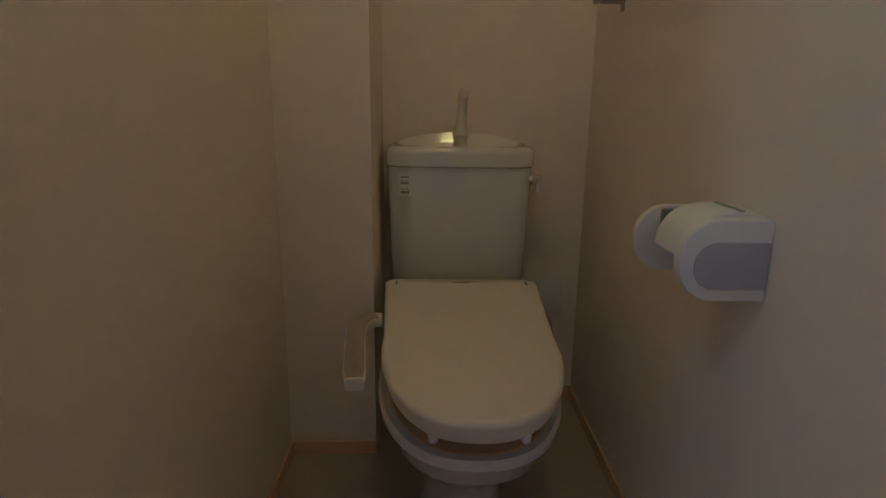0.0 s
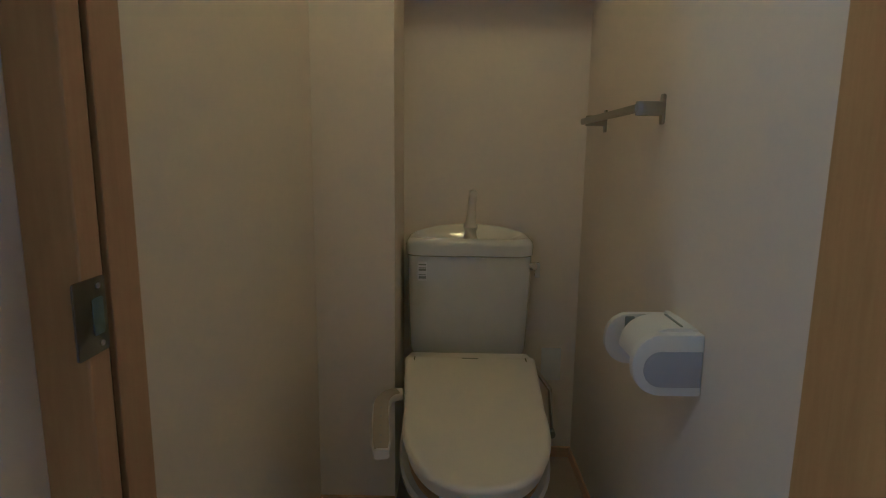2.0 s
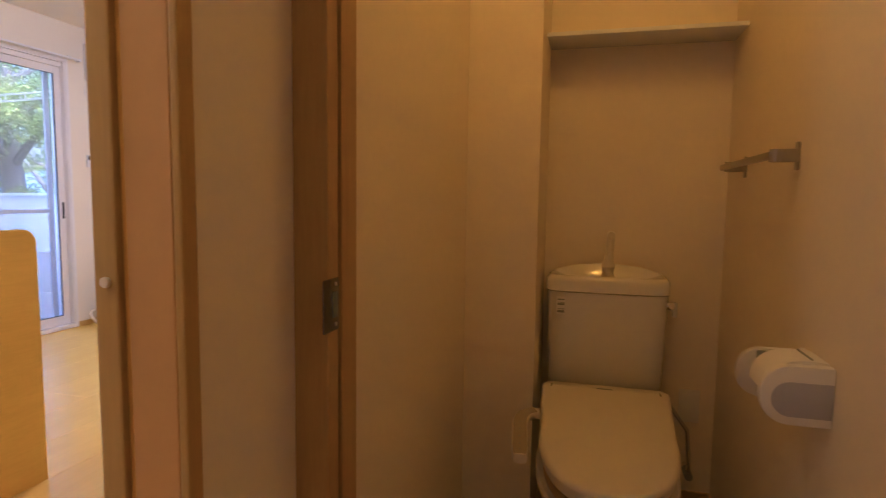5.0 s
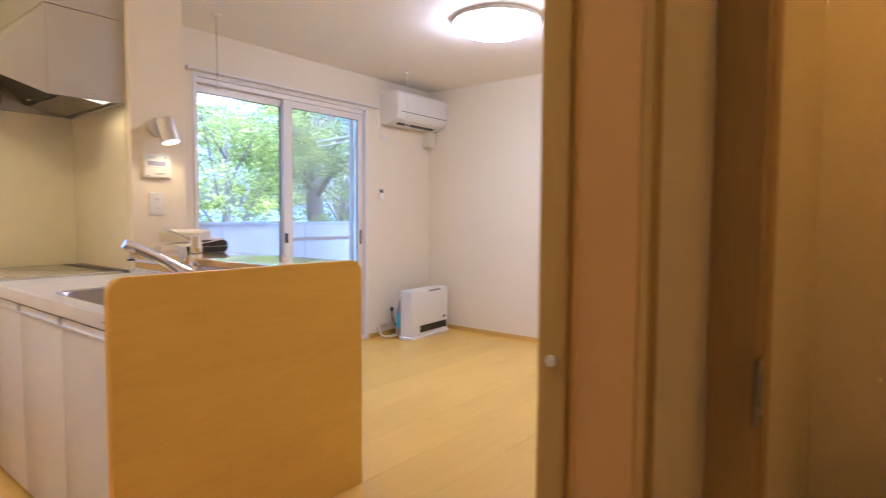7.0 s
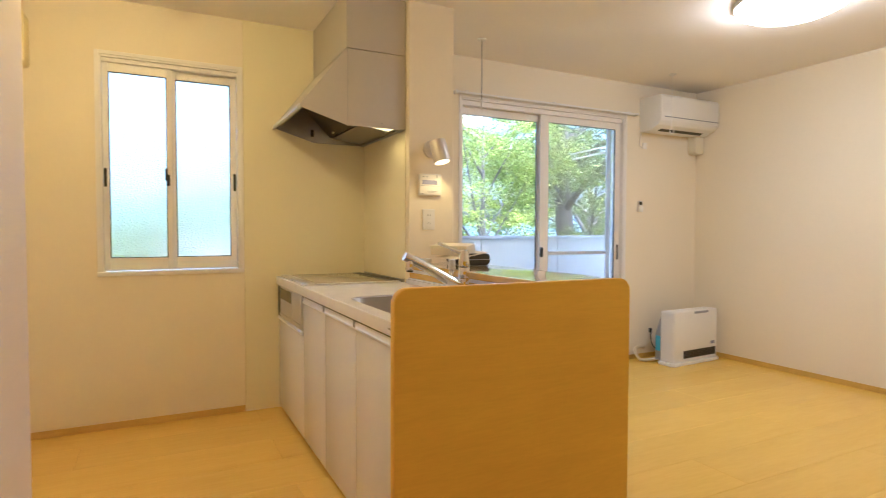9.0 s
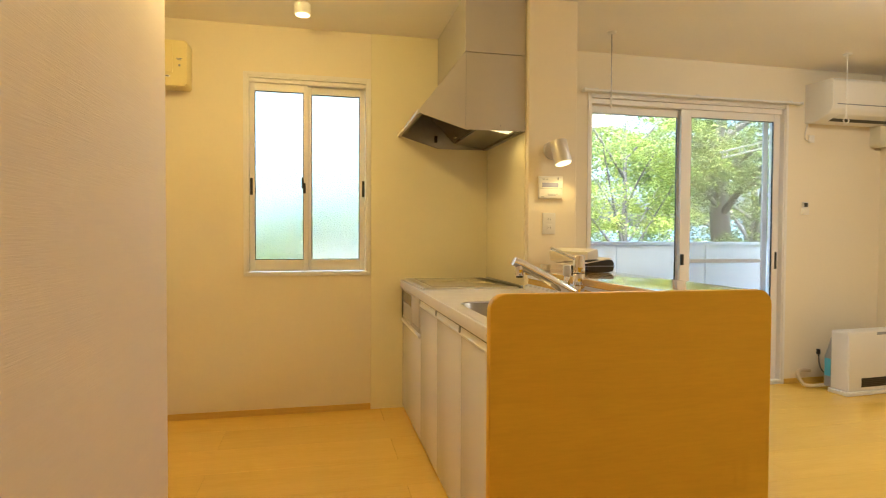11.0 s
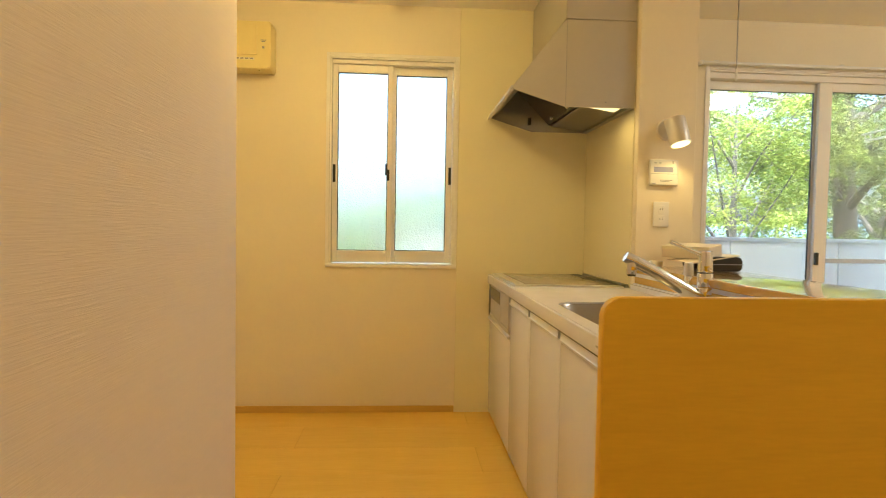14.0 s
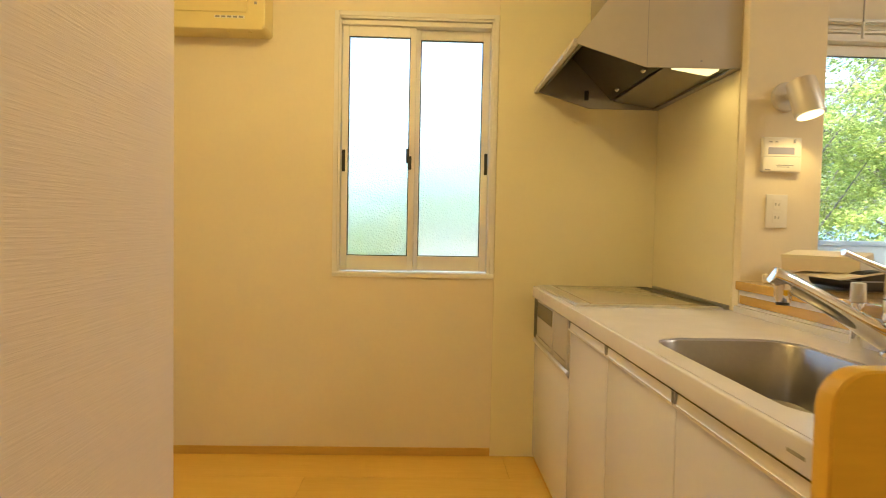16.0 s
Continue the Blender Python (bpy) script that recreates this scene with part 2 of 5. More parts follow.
# ---- shapes ----
def box(x0, x1, y0, y1, z0, z1, bevel=0.0, segments=2, bm=None):
    own = bmesh.new()
    m = Matrix.LocRotScale(((x0 + x1) / 2, (y0 + y1) / 2, (z0 + z1) / 2), None, (abs(x1 - x0), abs(y1 - y0), abs(z1 - z0)))
    bmesh.ops.create_cube(own, size=1, matrix=m)
    if bevel:
        bmesh.ops.bevel(own, geom=own.edges[:], offset=bevel, segments=segments, affect="EDGES", profile=0.6)
    return join(bm, own)


def join(bm, own):
    if bm is None:
        return own
    data = bpy.data.meshes.new("temporary")
    own.to_mesh(data)
    bm.from_mesh(data)
    bpy.data.meshes.remove(data)
    own.free()
    return bm


def tube(a, b, r0, r1=None, sides=24, bm=None, bevel=0.0):
    """A round bar from a to b."""
    own = bmesh.new()
    a, b = Vector(a), Vector(b)
    m = Matrix.Translation((a + b) / 2) @ (b - a).to_track_quat("Z", "Y").to_matrix().to_4x4()
    bmesh.ops.create_cone(own, cap_ends=True, segments=sides, radius1=r0, radius2=r0 if r1 is None else r1, depth=(b - a).length, matrix=m)
    if bevel:
        rims = [e for e in own.edges if any(len(f.verts) > 4 for f in e.link_faces)]
        bmesh.ops.bevel(own, geom=rims, offset=bevel, segments=2, affect="EDGES", profile=0.6)
    return join(bm, own)


def prism(profile, axis, lo, hi, bevel=0.0, bm=None):
    """A profile of two coordinates, pulled along the third axis."""
    own = bmesh.new()
    put = {"x": lambda p, s: (s, p[0], p[1]), "y": lambda p, s: (p[0], s, p[1]), "z": lambda p, s: (p[0], p[1], s)}[axis]
    low, high = [own.verts.new(put(p, lo)) for p in profile], [own.verts.new(put(p, hi)) for p in profile]
    own.faces.new(low), own.faces.new(high)
    for i in range(len(profile)):
        k = (i + 1) % len(profile)
        own.faces.new((low[i], low[k], high[k], high[i]))
    bmesh.ops.recalc_face_normals(own, faces=own.faces[:])
    if bevel:
        bmesh.ops.bevel(own, geom=own.edges[:], offset=bevel, segments=2, affect="EDGES", profile=0.6)
    return join(bm, own)


def loft(rings, bm=None, caps=(True, True)):
    """A skin over rings with the same number of points."""
    own = bmesh.new()
    rows = [[own.verts.new(p) for p in ring] for ring in rings]
    for a, b in zip(rows, rows[1:]):
        for i in range(len(a)):
            k = (i + 1) % len(a)
            own.faces.new((a[i], a[k], b[k], b[i]))
    if caps[0]:
        own.faces.new(rows[0])
    if caps[1]:
        own.faces.new(rows[-1])
    bmesh.ops.recalc_face_normals(own, faces=own.faces[:])
    for f in own.faces:
        f.smooth = True
    return join(bm, own)


def egg(cx, cy, half, front, back, z, power=2.4, count=48, tilt=0.0):
    """An outline that is rounder at the front (towards -y) and squarer at the back."""
    points = []
    for i in range(count):
        a = math.tau * i / count
        c, s = math.cos(a), math.sin(a)
        p = power if s < 0 else power + 3
        x = half * math.copysign(abs(c) ** (2 / p), c)
        y = (front if s < 0 else back) * math.copysign(abs(s) ** (2 / p), s)
        points.append((cx + x, cy + y, z + tilt * y))
    return points


def bend(path, radius, sides=12, bm=None):
    """A round bar that follows a path of points."""
    rings = []
    path = [Vector(p) for p in path]
    for i, p in enumerate(path):
        way = (path[min(i + 1, len(path) - 1)] - path[max(i - 1, 0)]).normalized()
        q = way.to_track_quat("Z", "Y")
        r = radius[i] if isinstance(radius, (list, tuple)) else radius
        rings.append([p + q @ Vector((r * math.cos(math.tau * k / sides), r * math.sin(math.tau * k / sides), 0)) for k in range(sides)])
    return loft(rings, bm)


def curve_points(a, b, c, n=10):
    """Points on a bow from a by b to c."""
    a, b, c = Vector(a), Vector(b), Vector(c)
    return [a.lerp(b, t / n).lerp(b.lerp(c, t / n), t / n) for t in range(n + 1)]


def rounded(u0, u1, v0, v1, r, corners=(1, 1, 1, 1), n=8):
    """A rectangle's outline with rounded corners, anticlockwise from the lower left."""
    out = []
    for (u, v, a), on in zip(((u0, v0, 180), (u1, v0, 270), (u1, v1, 0), (u0, v1, 90)), corners):
        k = r if on else 0.0
        cu, cv = (u + k if u == u0 else u - k), (v + k if v == v0 else v - k)
        if not on:
            out.append((u, v))
            continue
        for i in range(n + 1):
            t = radians(a + 90 * i / n)
            out.append((cu + k * math.cos(t), cv + k * math.sin(t)))
    return out


def smooth(ob, angle=40):
    for f in ob.data.polygons:
        f.use_smooth = True
    ob.data.set_sharp_from_angle(angle=radians(angle))


BASE = {}


def thing(name, base, label, category, group="", kind=""):
    ob = new(name)
    ob.empty_display_size = 0.05
    ob.location = base
    BASE[ob] = Vector(base)
    return tagged(ob, label, category, group, kind)


def part(name, bm, mat, parent=None, label=""):
    """One mesh under a thing or a part, from a bmesh in the world's metres."""
    base = BASE[parent] if parent else Vector()
    bmesh.ops.translate(bm, verts=bm.verts[:], vec=-base)
    data = bpy.data.meshes.new(name)
    bm.to_mesh(data)
    bm.free()
    data.materials.append(mat)
    ob = new(name, data)
    if parent:
        ob.parent = parent
    BASE[ob] = base
    smooth(ob)
    if label:
        tagged(ob, label)
    return ob


def single(name, bm, mat, label, category, kind="", group=""):
    """A thing of one mesh, with its origin at its base."""
    lo = [min(v.co[i] for v in bm.verts) for i in range(3)]
    hi = [max(v.co[i] for v in bm.verts) for i in range(3)]
    base = Vector(((lo[0] + hi[0]) / 2, (lo[1] + hi[1]) / 2, lo[2]))
    bmesh.ops.translate(bm, verts=bm.verts[:], vec=-base)
    data = bpy.data.meshes.new(name)
    bm.to_mesh(data)
    bm.free()
    data.materials.append(mat)
    ob = new(name, data)
    ob.location = base
    BASE[ob] = base
    smooth(ob)
    return tagged(ob, label, category, group, kind)


def structure(name, bm, mat, label, category):
    data = bpy.data.meshes.new(name)
    bm.to_mesh(data)
    bm.free()
    data.materials.append(mat)
    ob = new(name, data)
    BASE[ob] = Vector()
    return tagged(ob, label, category, "", "structure")

# ---- structure ----
XB, YR, ZC = -4.064, 4.07, 2.43          # window wall, far wall, ceiling
XW, XT, XR = -0.509, -0.400, 0.451       # living room's inner wall, toilet's two side walls
YF, XF, YK = -0.842, -2.492, -1.75       # relief wall and its end, kitchen's end wall
YD0, YD1, YB, YC = 0.262, 0.346, 1.68, 1.352 # toilet door wall, toilet back wall, pipe casing
WIN = (-0.760, -0.020, 0.900, 2.120)     # kitchen window opening
DOOR = (1.545, 3.165, 0.02, 2.125)       # balcony window opening

bm = box(XB - 0.16, XB, YK - 0.1, WIN[0], -0.06, ZC)
box(XB - 0.16, XB, WIN[0], WIN[1], -0.06, WIN[2], bm=bm), box(XB - 0.16, XB, WIN[0], WIN[1], WIN[3], ZC, bm=bm)
box(XB - 0.16, XB, WIN[1], DOOR[0], -0.06, ZC, bm=bm)
box(XB - 0.16, XB, DOOR[0], DOOR[1], -0.06, DOOR[2], bm=bm), box(XB - 0.16, XB, DOOR[0], DOOR[1], DOOR[3], ZC, bm=bm)
box(XB - 0.16, XB, DOOR[1], YR + 0.12, -0.06, ZC, bm=bm)
structure("wall_west", bm, PAPER, "white papered outer wall with two windows", "wall")
structure("wall_north", box(XB, XW + 0.1, YR, YR + 0.12, -0.06, ZC), PAPER, "white papered living room wall", "wall")
bm = box(XW, XT, YD1, YR, -0.06, ZC)
box(XW, -0.410, 0.040, YD1, -0.06, ZC, bm=bm)
structure("wall_inner", bm, PAPER, "white papered wall between living room and toilet", "wall")
structure("wall_south", box(XF, 0.95, YF - 0.1, YF, -0.06, ZC), RELIEF, "white wall with wavy relief paper", "wall")
bm = box(XB, XF, YK - 0.1, YK, -0.06, ZC)
box(XF, XF + 0.1, YK - 0.1, YF - 0.1, -0.06, ZC, bm=bm)
structure("wall_kitchen_end", bm, PAPER, "white papered kitchen end wall", "wall")
structure("wall_hall_end", box(0.95, 1.05, YF - 0.1, YD1, -0.06, ZC), PAPER, "plain white hall wall", "wall")
bm = box(0.413, 0.95, YD0 + 0.008, YD1 - 0.004, -0.06, ZC)
box(-0.405, 0.413, YD0 + 0.008, YD1 - 0.004, 2.06, ZC, bm=bm)
structure("wall_toilet_front", bm, PAPER, "white papered wall round the toilet door", "wall")
structure("wall_toilet_right", box(XR, XR + 0.1, YD1 - 0.004, YB + 0.1, -0.06, ZC), PAPER, "white papered toilet wall", "wall")
structure("wall_toilet_back", box(XT, XR, YB, YB + 0.1, -0.06, ZC), PAPER, "white papered wall behind the toilet", "wall")
structure("pipe_casing", box(XT, -0.166, YC, YB, -0.06, ZC), PAPER, "white papered pipe casing beside the toilet tank", "wall")
structure("wall_partition", box(XB, -3.30, 0.79, 1.072, -0.06, ZC, 0.003, 1), PAPER, "white papered end of the kitchen partition", "wall")
bm = box(XB, XB + 0.006, 0.004, 0.784, 0.0, ZC, 0.001, 1)
structure("kitchen_panel_back", bm, PANEL, "glossy white kitchen wall panel", "wall panel")
structure("kitchen_panel_side", box(XB, -3.342, 0.784, 0.7905, 0.845, ZC, 0.001, 1), PANEL, "glossy white panel behind the cooktop", "wall panel")
structure("ceiling", box(XB - 0.16, 1.05, YK - 0.1, YR + 0.12, ZC, ZC + 0.1), CEILING, "white papered ceiling", "ceiling")
structure("toilet_floor", box(XT, XR, YD0, YB, -0.05, 0.001), VINYL, "beige vinyl toilet floor", "floor")

SKIRT = 0.040
for name, bm, mat in (
    ("baseboard_kitchen", box(XB, XB + 0.008, YK, 0.002, 0, SKIRT, 0.0015, 1), OAK_Y),
    ("baseboard_window", box(XB, XB + 0.008, DOOR[1] + 0.026, YR, 0, SKIRT, 0.0015, 1), OAK_Y),
    ("baseboard_partition", box(XB, XB + 0.008, 1.072, DOOR[0] - 0.026, 0, SKIRT, 0.0015, 1), OAK_Y),
    ("baseboard_north", box(XB + 0.008, XW, YR - 0.008, YR, 0, SKIRT, 0.0015, 1), OAK_X),
    ("baseboard_inner", box(XW - 0.008, XW, 0.06, YR - 0.008, 0, SKIRT, 0.0015, 1), OAK_Y),
    ("baseboard_toilet_left", box(XT, XT + 0.008, YD1, YC - 0.008, 0, SKIRT, 0.0015, 1), OAK_Y),
    ("baseboard_toilet_right", box(XR - 0.008, XR, YD1, YB, 0, SKIRT, 0.0015, 1), OAK_Y),
    ("baseboard_casing", box(XT, -0.166, YC - 0.008, YC, 0, SKIRT, 0.0015, 1), OAK_X),
    ("baseboard_toilet_back", box(-0.158, XR - 0.008, YB - 0.008, YB, 0, SKIRT, 0.0015, 1), OAK_X),
):
    structure(name, bm, mat, "light oak baseboard along the wall", "baseboard")

# end of the wall beside the living room's doorway, with the sliding door's slot
bm = box(XW - 0.002, -0.480, 0.008, 0.040, 0, 2.40, 0.003, 2)
post = structure("trim_doorway_post", bm, OAK, "oak post of the living room doorway", "door frame")
structure("trim_doorway_seal", box(-0.480, -0.473, 0.017, 0.040, 0, 2.40), EDGING, "pale wooden strip in the door slot", "door frame")
structure("trim_doorway_filler", box(-0.473, -0.414, 0.014, 0.040, 0, 2.40, 0.001, 1), HALL, "tan edge of the sliding door in its slot", "door frame")
structure("trim_doorway_bead", box(-0.414, -0.403, 0.014, 0.038, 0, 2.40, 0.003, 2), OAK, "oak corner bead of the doorway", "door frame")
part("magnet_catch", tube((-0.494, 0.0085, 1.003), (-0.494, 0.003, 1.003), 0.006, sides=20, bevel=0.002), IVORY, post, "small round white door catch")
# toilet door frame
frame_left = structure("trim_toilet_jamb", box(-0.412, -0.356, YD0 - 0.012, 0.284, 0, 2.06, 0.003, 2), OAK, "oak jamb of the toilet door", "door frame")
structure("trim_toilet_seal", box(-0.405, -0.363, 0.284, 0.295, 0, 2.06), RUBBER, "dark slot in the toilet door jamb", "door frame")
structure("trim_toilet_stop", box(-0.405, -0.356, 0.295, YD1 + 0.004, 0, 2.06, 0.002, 2), OAK, "oak door stop of the toilet", "door frame")
structure("trim_toilet_jamb_far", box(0.386, 0.413, 0.02, 0.325, 0, 2.06, 0.003, 2), OAK, "oak jamb of the toilet door", "door frame")
structure("trim_toilet_head", box(-0.356, 0.386, YD0 - 0.01, YD1, 2.03, 2.06, 0.003, 2), OAK, "oak head of the toilet door frame", "door frame")
plate = part("strike_plate", prism(rounded(0.232, 0.282, 0.903, 0.980, 0.004), "x", -0.3562, -0.3540, 0.0006), STRIKE, frame_left, "dark steel strike plate with a square hole")
part("strike_hole", prism(rounded(0.258, 0.276, 0.922, 0.960, 0.003), "x", -0.3542, -0.3534, 0.0003), BLUE_REFLECTION, plate, "latch opening with a bluish reflection in its colour")
for z in (0.912, 0.971):
    part("screw", tube((-0.3545, 0.270, z), (-0.3530, 0.270, z), 0.003, sides=12), SATIN, plate)


# ---- windows ----
def sash(window, y0, y1, z0, z1, x, stiles, rails, glazing):
    """One sliding sash: two stiles, two rails and a pane with a dark gasket."""
    d = 0.012
    for a, b in ((y0, y0 + stiles[0]), (y1 - stiles[1], y1)):
        part("stile", box(x - d, x + d, a, b, z0, z1, 0.002, 1), FRAME, window)
    for a, b in ((z0, z0 + rails[0]), (z1 - rails[1], z1)):
        part("rail", box(x - d + 0.001, x + d - 0.001, y0 + stiles[0], y1 - stiles[1], a, b, 0.002, 1), FRAME, window)
    g0, g1, h0, h1 = y0 + stiles[0], y1 - stiles[1], z0 + rails[0], z1 - rails[1]
    seal = box(x - 0.006, x + 0.006, g0, g0 + 0.004, h0, h1)
    box(x - 0.006, x + 0.006, g1 - 0.004, g1, h0, h1, bm=seal), box(x - 0.006, x + 0.006, g0, g1, h0, h0 + 0.004, bm=seal), box(x - 0.006, x + 0.006, g0, g1, h1 - 0.004, h1, bm=seal)
    part("gasket", seal, BLACK, window)
    pane = part("pane", box(x - 0.002, x + 0.002, g0, g1, h0, h1), glazing, window)
    pane.visible_shadow = False


def casing(window, y0, y1, z0, z1, width, foot):
    for a, b, c, d in ((y0 - width, y0, z0 - foot, z1 + width), (y1, y1 + width, z0 - foot, z1 + width), (y0, y1, z1, z1 + width)):
        part("casing", box(XB - 0.001, XB + 0.007, a, b, c, d, 0.002, 1), FRAME, window)
    for a, b in ((y0, y0 + 0.010), (y1 - 0.010, y1)):
        part("jamb_lining", box(XB - 0.15, XB, a, b, z0, z1), FRAME, window)
    part("head_lining", box(XB - 0.15, XB, y0, y1, z1 - 0.010, z1), FRAME, window)


w = tagged(thing("window_1", (XB, -0.39, 0.88), "white aluminium sliding window with frosted panes", "window", kind="structure"))
casing(w, *WIN, 0.022, 0.024)
part("sill", box(XB - 0.15, XB + 0.010, WIN[0] - 0.022, WIN[1] + 0.022, WIN[2] - 0.024, WIN[2], 0.003, 2), FRAME, w)
part("track", box(XB - 0.12, XB - 0.015, WIN[0] + 0.01, WIN[1] - 0.01, WIN[3] - 0.035, WIN[3] - 0.012, 0.002, 1), FRAME, w)
sash(w, -0.748, -0.392, 0.905, 2.085, XB - 0.045, (0.030, 0.030), (0.072, 0.048), FROST)
sash(w, -0.402, -0.032, 0.905, 2.085, XB - 0.075, (0.030, 0.034), (0.072, 0.048), FROST)
for y, x in ((-0.738, XB - 0.033), (-0.042, XB - 0.062)):
    part("finger_pull", box(x, x + 0.003, y - 0.008, y + 0.008, 1.385, 1.490, 0.001, 1), BLACK, w, "dark recessed finger pull")
bm = box(XB - 0.033, XB - 0.020, -0.424, -0.408, 1.400, 1.465, 0.003, 2)
box(XB - 0.024, XB - 0.014, -0.434, -0.420, 1.430, 1.500, 0.003, 2, bm)
part("crescent_lock", bm, BLACK, w, "dark crescent lock")

w = thing("window_2", (XB, 2.36, 0.0), "white aluminium sliding balcony window with clear panes", "window", kind="structure")
casing(w, *DOOR, 0.024, 0.02)
part("sill", box(XB - 0.15, XB + 0.006, DOOR[0] - 0.024, DOOR[1] + 0.024, 0.002, DOOR[2] + 0.012, 0.003, 2), FRAME, w)
part("track", box(XB - 0.14, XB - 0.02, DOOR[0] + 0.01, DOOR[1] - 0.01, 2.078, DOOR[3] - 0.010, 0.003, 1), FRAME, w)
sash(w, 2.292, 3.153, 0.034, 2.078, XB - 0.050, (0.085, 0.055), (0.072, 0.055), CLEAR)
sash(w, 1.556, 2.345, 0.034, 2.078, XB - 0.085, (0.030, 0.060), (0.072, 0.055), CLEAR)
part("crescent_lock", box(XB - 0.038, XB - 0.020, 2.296, 2.318, 0.925, 1.005, 0.004, 2), BLACK, w, "dark crescent lock")
part("finger_pull", box(XB - 0.0385, XB - 0.035, 3.120, 3.140, 0.89, 1.02, 0.001, 1), BLACK, w, "dark recessed finger pull")
screen = thing("insect_screen", (XB - 0.125, 2.75, 0.03), "grey sliding insect screen outside the balcony window", "insect screen")
for a, b in ((2.345, 2.375), (3.075, 3.118)):
    part("stile", box(XB - 0.136, XB - 0.116, a, b, 0.033, 2.08, 0.002, 1), FRAME_OUT, screen)
for a, b in ((0.033, 0.075), (0.935, 0.965), (2.05, 2.08)):
    part("rail", box(XB - 0.135, XB - 0.117, 2.375, 3.075, a, b, 0.002, 1), FRAME_OUT, screen)
g = part("gauze", box(XB - 0.1268, XB - 0.1258, 2.375, 3.075, 0.075, 2.05), GAUZE, screen)
g.visible_shadow = False

rail = thing("curtain_rail", (XB + 0.02, 2.38, 2.13), "white double curtain rail above the balcony window", "curtain rail")
part("front_rail", box(XB + 0.045, XB + 0.058, 1.475, 3.255, 2.144, 2.160, 0.003, 2), PLASTIC, rail)
part("back_rail", box(XB + 0.018, XB + 0.031, 1.475, 3.255, 2.144, 2.160, 0.003, 2), PLASTIC, rail)
for y in (1.56, 2.36, 3.16):
    part("bracket", box(XB, XB + 0.060, y - 0.012, y + 0.012, 2.160, 2.166, 0.001, 1), PLASTIC, rail)
for y in (1.470, 3.256):
    part("end_cap", box(XB + 0.014, XB + 0.062, y - 0.006, y + 0.010, 2.140, 2.164, 0.003, 2), PLASTIC, rail)

# ---- kitchen ----
XI0, XI1 = -2.020, -1.985                # end panel
TOP = 0.845                              # worktop
panel = thing("end_panel", (-2.0, 0.66, 0.0), "honey-coloured wood veneer panel closing the kitchen counter", "panel")
part("core", prism(rounded(0.170, 1.156, 0.0, 0.962, 0.050, (0, 0, 1, 1)), "x", XI0 + 0.003, XI1 - 0.003, 0.002), EDGING, panel, "pale edge band")
for a, b in ((XI0, XI0 + 0.004), (XI1 - 0.004, XI1)):
    part("face", prism(rounded(0.1725, 1.1535, 0.001, 0.9595, 0.048, (0, 0, 1, 1)), "x", a, b), VENEER, panel)

# worktop with the sink's and the cooktop's openings
SX0, SX1, SY0, SY1 = -2.79, -2.15, 0.262, 0.636
worktop = thing("worktop", (-3.04, 0.49, 0.80), "off-white artificial stone kitchen worktop", "worktop")
outline = rounded(SX0, SX1, SY0, SY1, 0.09, n=6)
border = rounded(XB + 0.006, XI0, 0.2085, 0.783, 0.001, n=6)
bm = loft([[(x, y, z) for x, y in ring] for ring, z in ((border, TOP - 0.035), (border, TOP), (outline, TOP), (outline, TOP - 0.04))], caps=(False, False))
part("slab", bm, WORKTOP, worktop)
part("front_edge", box(XB + 0.006, XI0, 0.195, 0.2085, 0.795, TOP, 0.004, 3), WORKTOP, worktop)
part("back_upstand", box(-3.30, XI0, 0.772, 0.786, TOP - 0.002, TOP + 0.022, 0.003, 2), WORKTOP, worktop)
part("underside", box(XB + 0.006, SX0 - 0.05, 0.200, 0.780, 0.800, 0.810), WORKTOP, worktop)
part("edge_cap", box(-2.105, -2.065, 0.1940, 0.1955, 0.816, 0.822, 0.0007, 1), GREY, worktop, "small grey maker's plate")

sink = thing("kitchen_sink", (-2.5, 0.48, 0.66), "brushed stainless steel kitchen sink", "sink")
rings = [[(x, y, TOP - 0.001) for x, y in rounded(SX0 - 0.004, SX1 + 0.004, SY0 - 0.004, SY1 + 0.004, 0.094, n=6)],
         [(x, y, TOP - 0.012) for x, y in rounded(SX0 + 0.004, SX1 - 0.004, SY0 + 0.004, SY1 - 0.004, 0.088, n=6)],
         [(x, y, TOP - 0.15) for x, y in rounded(SX0 + 0.02, SX1 - 0.02, SY0 + 0.02, SY1 - 0.02, 0.08, n=6)],
         [(x, y, TOP - 0.175) for x, y in rounded(SX0 + 0.05, SX1 - 0.05, SY0 + 0.05, SY1 - 0.05, 0.06, n=6)],
         [(x, y, TOP - 0.185) for x, y in rounded(SX0 + 0.25, SX1 - 0.25, SY0 + 0.13, SY1 - 0.13, 0.03, n=6)]]
part("basin", loft(rings, caps=(False, True)), STEEL, sink)
part("drain", tube((-2.5, 0.48, TOP - 0.186), (-2.5, 0.48, TOP - 0.180), 0.05, sides=32, bevel=0.002), CHROME, sink)

cooktop = thing("cooktop", (-3.72, 0.52, TOP), "grey glass induction cooktop with a silver frame", "cooktop")
part("frame", prism(rounded(-4.035, -3.335, 0.216, 0.757, 0.008), "z", TOP - 0.001, TOP + 0.007, 0.002), SATIN, cooktop)
part("glass", prism(rounded(-4.025, -3.372, 0.284, 0.749, 0.006), "z", TOP + 0.006, TOP + 0.0095, 0.001), BLACK_GLASS, cooktop, "grey glass plate")
part("trim", box(-3.370, -3.345, 0.222, 0.752, TOP + 0.006, TOP + 0.010, 0.002, 1), SATIN, cooktop)
part("controls", box(-4.025, -3.374, 0.224, 0.276, TOP + 0.006, TOP + 0.012, 0.003, 2), SATIN, cooktop, "silver control strip")
